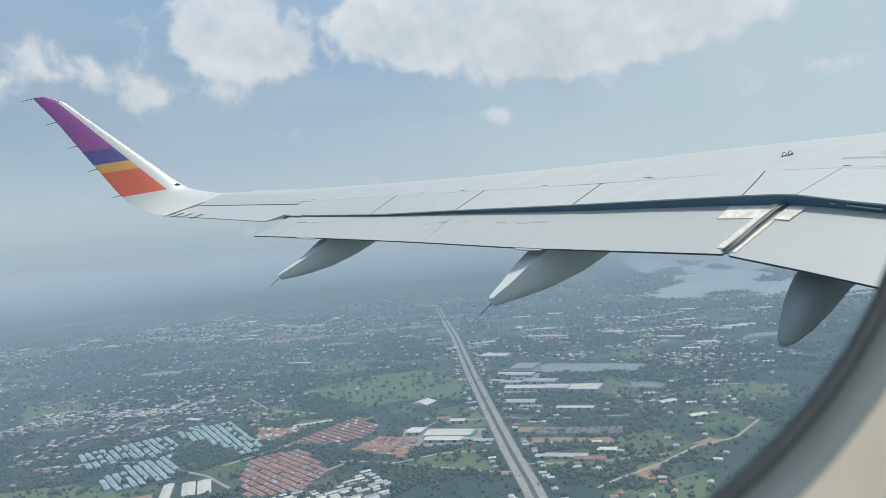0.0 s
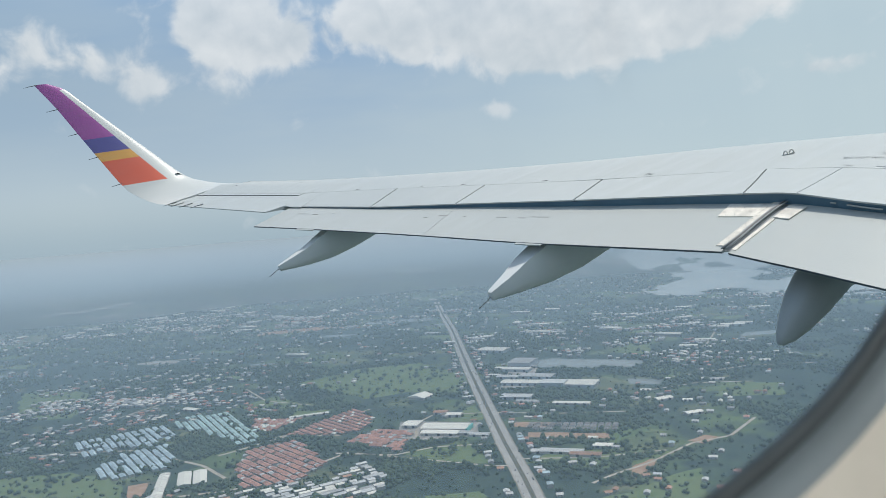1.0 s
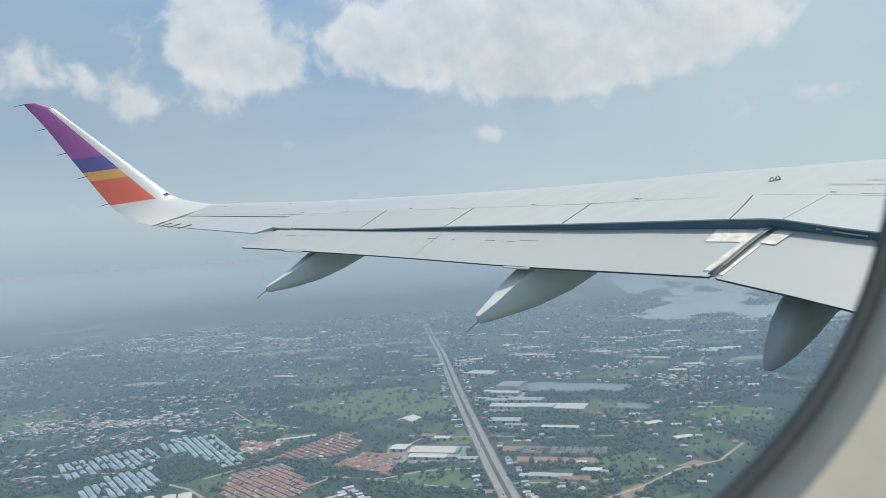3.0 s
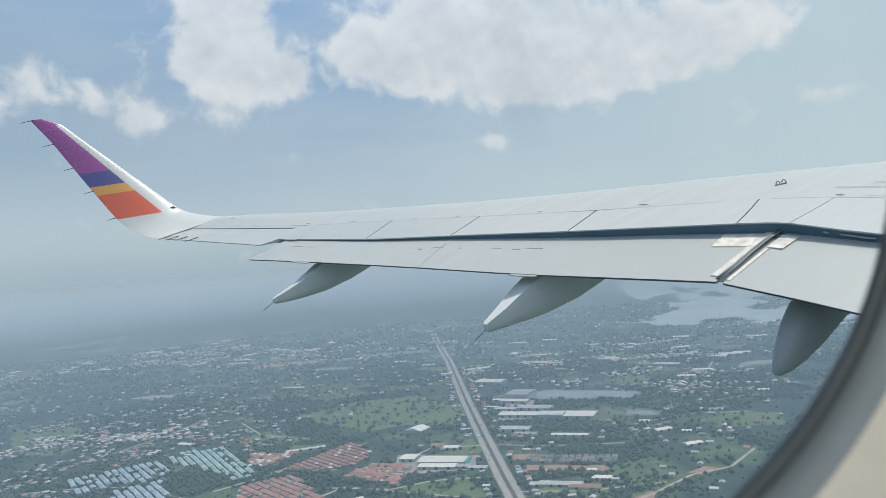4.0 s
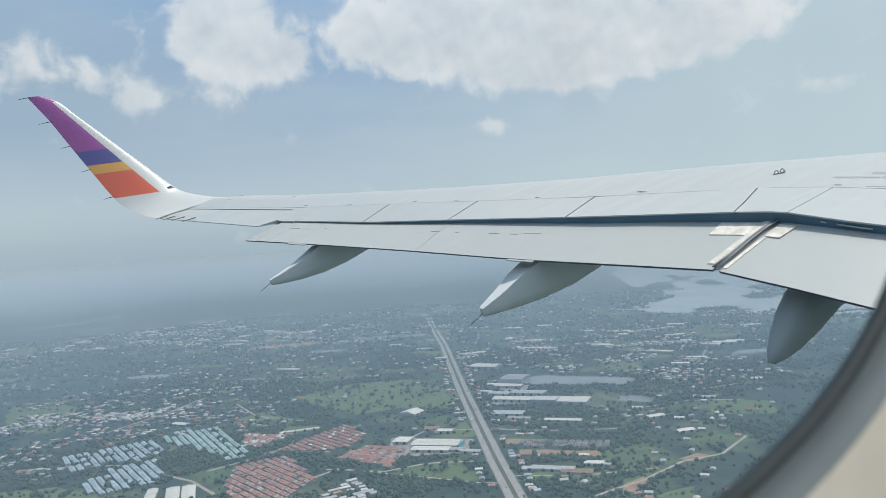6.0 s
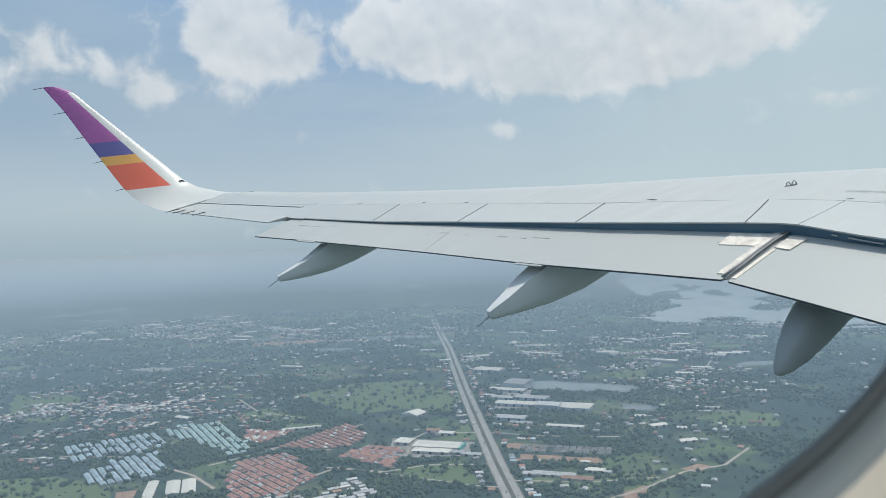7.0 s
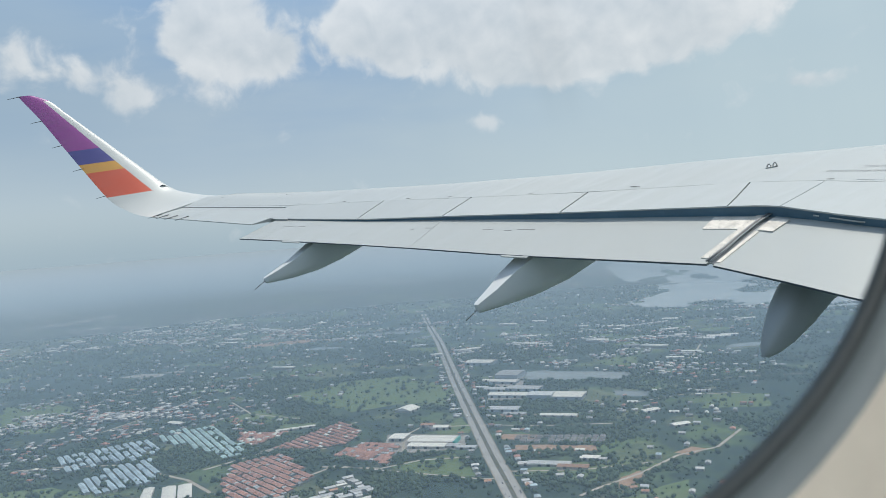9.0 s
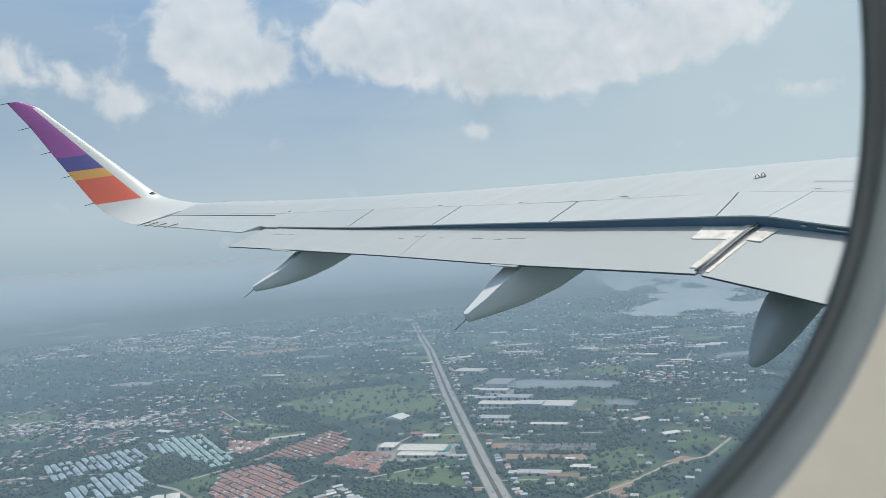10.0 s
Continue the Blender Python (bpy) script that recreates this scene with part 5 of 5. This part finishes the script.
for s0, rows_ in FAIRINGS:
    rings = []
    for y, zt, zb, hw in rows_:
        h = zt - zb
        rings.append([(-s0 + a * hw, y, zb + b * h) for a, b in (KEEL if s0 > 6 else EGG)])
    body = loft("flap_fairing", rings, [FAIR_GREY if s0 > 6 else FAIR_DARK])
    if s0 > 6:
        crisp(body, 12, (0, 10))
    fair = part("flap_fairing", body, wing, "%s grey canoe-shaped flap track fairing" % ("pale" if s0 > 6 else "dark"))
    y, zt, zb, hw = rows_[0]
    if s0 > 6:
        part("drain_mast", tube("drain_mast", [(-s0, y + 0.03, zb + 0.03), (-s0 - 0.01, y - 0.16, zb - 0.05)], 0.0038, DARK, 6), fair)
        ring_pts = [Vector(p).lerp(Vector(q), 0.30) for p, q in zip(rings[1], rings[2])]
        part("tail_joint", tube("tail_joint", ring_pts[1:10], 0.0012, SEAL_GREY, 5), fair)

# winglet: sections from the wing tip up to the raked tip: s, leading y z, trailing y z
SECTIONS = [
    (16.45, -7.54, 1.845, -9.17, 1.875), (16.70, -7.85, 1.915, -9.30, 1.94), (16.95, -8.22, 2.08, -9.48, 2.10), (17.15, -8.56, 2.32, -9.68, 2.36), (17.40, -9.00, 2.93, -9.90, 2.94),
    (17.60, -9.455, 3.57, -10.12, 3.55), (17.75, -9.85, 4.12, -10.31, 4.08), (17.85, -10.06, 4.42, -10.47, 4.44), (17.89, -10.30, 4.58, -10.545, 4.61),
]


def smooth_rows(rows_, n):
    """Catmull-Rom between the rows."""
    a = np.array(rows_)
    a = np.vstack([2 * a[0] - a[1], a, 2 * a[-1] - a[-2]])
    out = []
    for i in range(1, len(a) - 2):
        for k in range(n):
            t = k / n
            p0, p1, p2, p3 = a[i - 1:i + 3]
            out.append(0.5 * (2 * p1 + (p2 - p0) * t + (2 * p0 - 5 * p1 + 4 * p2 - p3) * t * t + (3 * p1 - p0 - 3 * p2 + p3) * t ** 3))
    return out + [a[-2]]


def winglet_paint():
    """White at the root and the leading edge; orange, yellow, blue and purple bands up the blade."""
    m, n = material("winglet_livery")
    at = n.add("ShaderNodeTexCoord").outputs["Object"]
    p = n.add("ShaderNodeSeparateXYZ", {0: at})
    y, z = p.outputs[1], p.outputs[2]
    t = n.math("ADD", z, n.math("MULTIPLY", n.math("ADD", y, 9.6), 0.1))
    band = n.ramp(n.math("DIVIDE", n.math("SUBTRACT", t, 2.0), 3.0), [(0.0, (0.52, 0.525, 0.51)), (0.135, (0.58, 0.11, 0.062)), (0.301, (0.60, 0.31, 0.075)), (0.362, (0.085, 0.078, 0.25)), (0.457, (0.29, 0.075, 0.27))], "CONSTANT")
    bare_edge = n.math("GREATER_THAN", y, n.math("SUBTRACT", -8.93, n.math("MULTIPLY", n.math("SUBTRACT", z, 2.37), 0.60)))
    bare_edge = n.math("MULTIPLY", bare_edge, n.math("LESS_THAN", z, 4.43))
    col = n.mix(bare_edge, band, (0.50, 0.51, 0.495))
    streak = n.noise(n.vec("MULTIPLY", at, (1.0, 1.0, 6.0)), 2.0, 4.0)
    col = n.mix(n.span(streak, 0.4, 0.8, 0.0, 0.12), col, (0.25, 0.25, 0.25))
    finish(n, col, 0.38, 0.0, None, coat=0.2)
    return m


FOIL = [(1.0, 0.0), (0.85, 0.018), (0.6, 0.042), (0.35, 0.056), (0.15, 0.045), (0.04, 0.024), (0.0, 0.0), (0.04, -0.02), (0.15, -0.036), (0.35, -0.045), (0.6, -0.034), (0.85, -0.014)]
FOIL = [q for a, b in zip(FOIL, FOIL[1:] + FOIL[:1]) for q in (a, ((a[0] + b[0]) / 2, (a[1] + b[1]) / 2 + 0.0015 * math.copysign(1, a[1] + b[1])))]
rows_ = smooth_rows(SECTIONS, 9)
rings = []
for i, (s, yl, zl, yt, zt) in enumerate(rows_):
    a, b = rows_[max(i - 1, 0)], rows_[min(i + 1, len(rows_) - 1)]
    span_way = Vector((-(b[0] - a[0]), (b[1] + b[3] - a[1] - a[3]) / 2, (b[2] + b[4] - a[2] - a[4]) / 2))
    L, T = Vector((-s, yl, zl)), Vector((-s, yt, zt))
    chord = T - L
    up = chord.cross(span_way).normalized()
    if up.x < 0 and up.z < 0.3:
        up = -up
    if i == 0:
        up = Vector((0, 0, 1))
    rings.append([L + chord * v + up * (h * chord.length * min(1.4, 0.9 + 0.033 * i)) for v, h in FOIL])
winglet = part("winglet", crisp(loft("winglet", rings, [winglet_paint()]), 24, (0,)), wing, "winglet with purple, blue, yellow and orange bands on white")
winglet.shadow_terminator_geometry_offset, winglet.shadow_terminator_normal_offset = 0.4, 0.03
cover = part("tip_light_cover", tube("tip_light_cover", [(-17.13, -8.59, 2.33), (-17.125, -8.70, 2.37), (-17.14, -8.84, 2.40)], [0.008, 0.036, 0.006], WHITE, 12), winglet, "small white light fairing")
part("light_lens", tube("light_lens", [(-17.10, -8.65, 2.372), (-17.092, -8.70, 2.392), (-17.10, -8.75, 2.385)], [0.005, 0.014, 0.004], DARK, 8), cover, "dark lens")
wick = tube("static_wick", [(0, 0.03, 0), (0, -0.10, -0.004), (0, -0.21, -0.01)], [0.008, 0.006, 0.003], DARK, 5)
for s, y, z in ((17.885, -10.52, 4.60), (17.75, -10.30, 4.08), (17.61, -10.08, 3.56), (17.44, -9.89, 3.05), (17.20, -9.68, 2.46)):
    put("static_wick", wick, winglet, "", pose(-s, y, z))
for s in (16.35, 16.10, 15.80, 15.45):
    put("static_wick", wick, aileron, "", pose(-s, te(s) + 0.10, (s - 1.98) * DIHEDRAL + rise(1.0, s) + 0.02))

# lifting eye, small fittings and panel joints on the upper skin
eye_way = Vector((0.62, 0.78, 0.05)).normalized()
for k in range(2):
    a = Vector(top(0.476, 7.13)) + eye_way * (0.062 * k)
    loop = [a + eye_way * (0.021 * math.cos(t)) + Vector((0, 0, 0.042 * math.sin(t))) for t in [math.pi * i / 8 for i in range(9)]]
    part("lifting_eye", tube("lifting_eye", loop, 0.007, STEEL, 6), wing)
a = Vector(top(0.476, 7.13))
part("eye_plate", tube("eye_plate", [a - eye_way * 0.045, a, a + eye_way * 0.09], [0.005, 0.010, 0.008], STEEL, 6), wing)


def seam(path, w=0.008, mat=DARK, name="panel_joint"):
    """A hairline joint on the upper skin: points given as (u, s)."""
    P = [Vector(top(u, s, 0.003)) for u, s in path]
    V, F = [], []
    for i, p in enumerate(P):
        d = (P[min(i + 1, len(P) - 1)] - P[max(i - 1, 0)]).normalized()
        side = Vector((-d.y, d.x, 0)).normalized() * (w / 2)
        V += [p - side, p + side, p - side - Vector((0, 0, 0.006)), p + side - Vector((0, 0, 0.006))]
    for i in range(len(P) - 1):
        a = 4 * i
        F += [(a, a + 1, a + 5, a + 4), (a, a + 4, a + 6, a + 2), (a + 1, a + 3, a + 7, a + 5)]
    return part(name, outward(bare(name, V, F, [mat])), wing)


FAINT = plain("faint_joint", (0.42, 0.44, 0.45), 0.6, scale=6.0)
seam([(0.60, s) for s in np.arange(2.6, 6.5, 0.5)], 0.008, FAINT)
for s, u in ((6.30, 0.60), (8.2, 0.595), (8.25, 0.59), (9.5, 0.60), (10.7, 0.60), (11.4, 0.60), (12.6, 0.60), (13.6, 0.58), (14.6, 0.30), (15.9, 0.40)):
    p, q = Vector(top(u, s, 0.008)), Vector(top(u, s + 0.10, 0.008))
    part("hinge_fitting", tube("hinge_fitting", [p, p.lerp(q, 0.4), p.lerp(q, 0.75)], [0.002, 0.0035, 0.002], RUBBER, 6), wing)


def stencil(text, s, u, size, turn):
    """A word stencilled on the upper skin."""
    cu = bpy.data.curves.new("stencil", "FONT")
    cu.body, cu.size, cu.align_x = text, size, "LEFT"
    tmp = new("tmp", cu)
    bpy.context.view_layer.update()
    me = bpy.data.meshes.new_from_object(tmp.evaluated_get(bpy.context.evaluated_depsgraph_get()))
    bpy.data.objects.remove(tmp)
    me.materials.clear()
    me.materials.append(INK)
    o, a, b = (Vector(q) for q in (top(u, s, 0.006), top(u, s - 0.5, 0.006), top(u - 0.05, s, 0.006)))
    x = (a - o).normalized()
    n = x.cross(b - o).normalized()
    m = Matrix((x, n.cross(x), n)).transposed().to_4x4()
    put("stencil", me, wing, "small dark stencilled warning", Matrix.Translation(o) @ m @ pose(0, 0, 0, 0, 0, turn))


stencil("DO NOT WALK OUTSIDE THIS AREA", 6.50, 0.540, 0.058, 0)
stencil("DO NOT WALK OUTSIDE THIS AREA", 5.32, 0.498, 0.058, 180)

# ------------------------------------------------------------------ the cabin window
WX = -1.7785                     # plane of the window seal
CX, CY, CZ = -1.6585, -11.5859, 2.0526


def oval(grow, x, n=96):
    """The window's rounded outline, grown outwards by some metres, in the plane x."""
    out = []
    for k in range(n):
        t = 2 * math.pi * k / n
        c, s_ = math.cos(t), math.sin(t)
        a = (0.17 if c > 0 else 0.15) + grow + 1.8 * min(grow, 0.0105) * max(0.0, c) ** 4
        b = 0.17 + grow
        e = 2 / 3.0
        out.append((x, CY + 0.05 + a * math.copysign(abs(c) ** e, c), CZ + 0.075 + b * math.copysign(abs(s_) ** e, s_)))
    return out


window = new("window_1")
window.matrix_basis = CRAFT
tagged(window, "rounded cabin window with a dark rubber seal", "window", kind="structure")
part("window_seal", loft("window_seal", [oval(0.0005, WX - 0.0015), oval(0.0, WX), oval(0.0008, WX + 0.0012), oval(0.0022, WX + 0.0018), oval(0.0038, WX + 0.0014), oval(0.0048, WX), oval(0.0049, WX - 0.002)], [GASKET], caps=False), window, "dark rubber window seal")
part("window_reveal", loft("window_reveal", [oval(0.0050, WX - 0.001), oval(0.0056, WX + 0.001), oval(0.0070, WX + 0.0032), oval(0.0086, WX + 0.0050), oval(0.0104, WX + 0.0060)], [REVEAL], caps=False), window, "grey moulded window reveal")
# the acrylic pane: clear, faintly milky with fine dust and scratches
m, n = material("acrylic_pane")
at = n.add("ShaderNodeTexCoord").outputs["Object"]
dust = n.noise(n.vec("MULTIPLY", at, (1.0, 3.0, 0.6)), 9.0, 4.0, 0.6)
place = n.add("ShaderNodeSeparateXYZ", {0: at})
off = n.math("DIVIDE", n.math("SUBTRACT", n.math("ADD", place.outputs[1], n.math("MULTIPLY", dust, 0.002)), -11.4915), 0.0026)
smear = n.math("MULTIPLY", n.math("POWER", 2.718, n.math("MULTIPLY", n.math("MULTIPLY", off, off), -1.0)), n.span(place.outputs[2], 2.043, 2.058, 0.0, 1.0))
film = n.mix(n.span(dust, 0.3, 0.7), (0.985, 0.99, 0.985), (0.965, 0.975, 0.975))
clear = n.add("ShaderNodeBsdfTransparent", {0: n.mix(n.math("MULTIPLY", smear, 0.55), film, (0.88, 0.89, 0.89))})
n.add("ShaderNodeOutputMaterial", {0: clear.outputs[0]})
rim = oval(0.012, WX - 0.003)
outer = [(x - 0.006, y, z) for x, y, z in rim]
k = len(rim)
pane = part("pane", bare("pane", rim + outer, [tuple(range(k)), tuple(range(2 * k - 1, k - 1, -1))] + [(i, i + k, (i + 1) % k + k, (i + 1) % k) for i in range(k)], [m]), window, "clear, faintly dusty acrylic pane")
pane.visible_shadow = False
lining = put("wall_cabin", loft("wall_cabin", [oval(0.0105, WX + 0.0059), oval(0.0125, WX + 0.0066), oval(0.018, WX + 0.0085), oval(0.034, WX + 0.0125), oval(0.10, WX + 0.024), oval(0.30, WX + 0.05), oval(2.3, WX + 0.06), oval(2.3, WX - 0.02), oval(0.07, WX - 0.02)], [LINING], caps=False), None, "", CRAFT)
tagged(lining, "cream moulded cabin side wall lining", "wall", kind="structure")


def cabin_box(name, x0, x1, y0, y1, z0, z1, mat, label, category):
    v, f = box(x0, x1, y0, y1, z0, z1)
    tagged(put(name, bare(name, v, f, [mat]), None, "", CRAFT), label, category, kind="structure")


y0, y1 = CY - 1.6, CY + 2.3
cabin_box("ceiling", WX + 0.03, 1.78, y0, y1, CZ + 0.85, CZ + 0.88, LINING, "cream cabin ceiling", "ceiling")
cabin_box("floor", WX + 0.03, 1.78, y0, y1, CZ - 0.80, CZ - 0.77, REVEAL, "grey cabin floor", "floor")
cabin_box("wall_far", 1.76, 1.79, y0, y1, CZ - 0.77, CZ + 0.85, LINING, "cream far cabin wall", "wall")
cabin_box("wall_fore", WX + 0.062, 1.76, y1 - 0.03, y1, CZ - 0.77, CZ + 0.85, LINING, "cream cabin partition", "wall")
cabin_box("wall_aft", WX + 0.062, 1.76, y0, y0 + 0.03, CZ - 0.77, CZ + 0.85, LINING, "cream cabin partition", "wall")
# unseen glowing panel, added to brighten the lining round the window
m, n = material("cabin_fill_glow")
n.add("ShaderNodeOutputMaterial", {0: n.add("ShaderNodeEmission", {0: (1.0, 0.98, 0.95, 1), 1: 2.6}).outputs[0]})
v, f = box(-0.9, 0.9, CY - 1.2, CY + 1.9, CZ + 0.835, CZ + 0.849)
tagged(put("cabin_light", bare("cabin_light", v, f, [m]), None, "", CRAFT), "unseen warm white fill panel added under the cabin ceiling", "ceiling light")
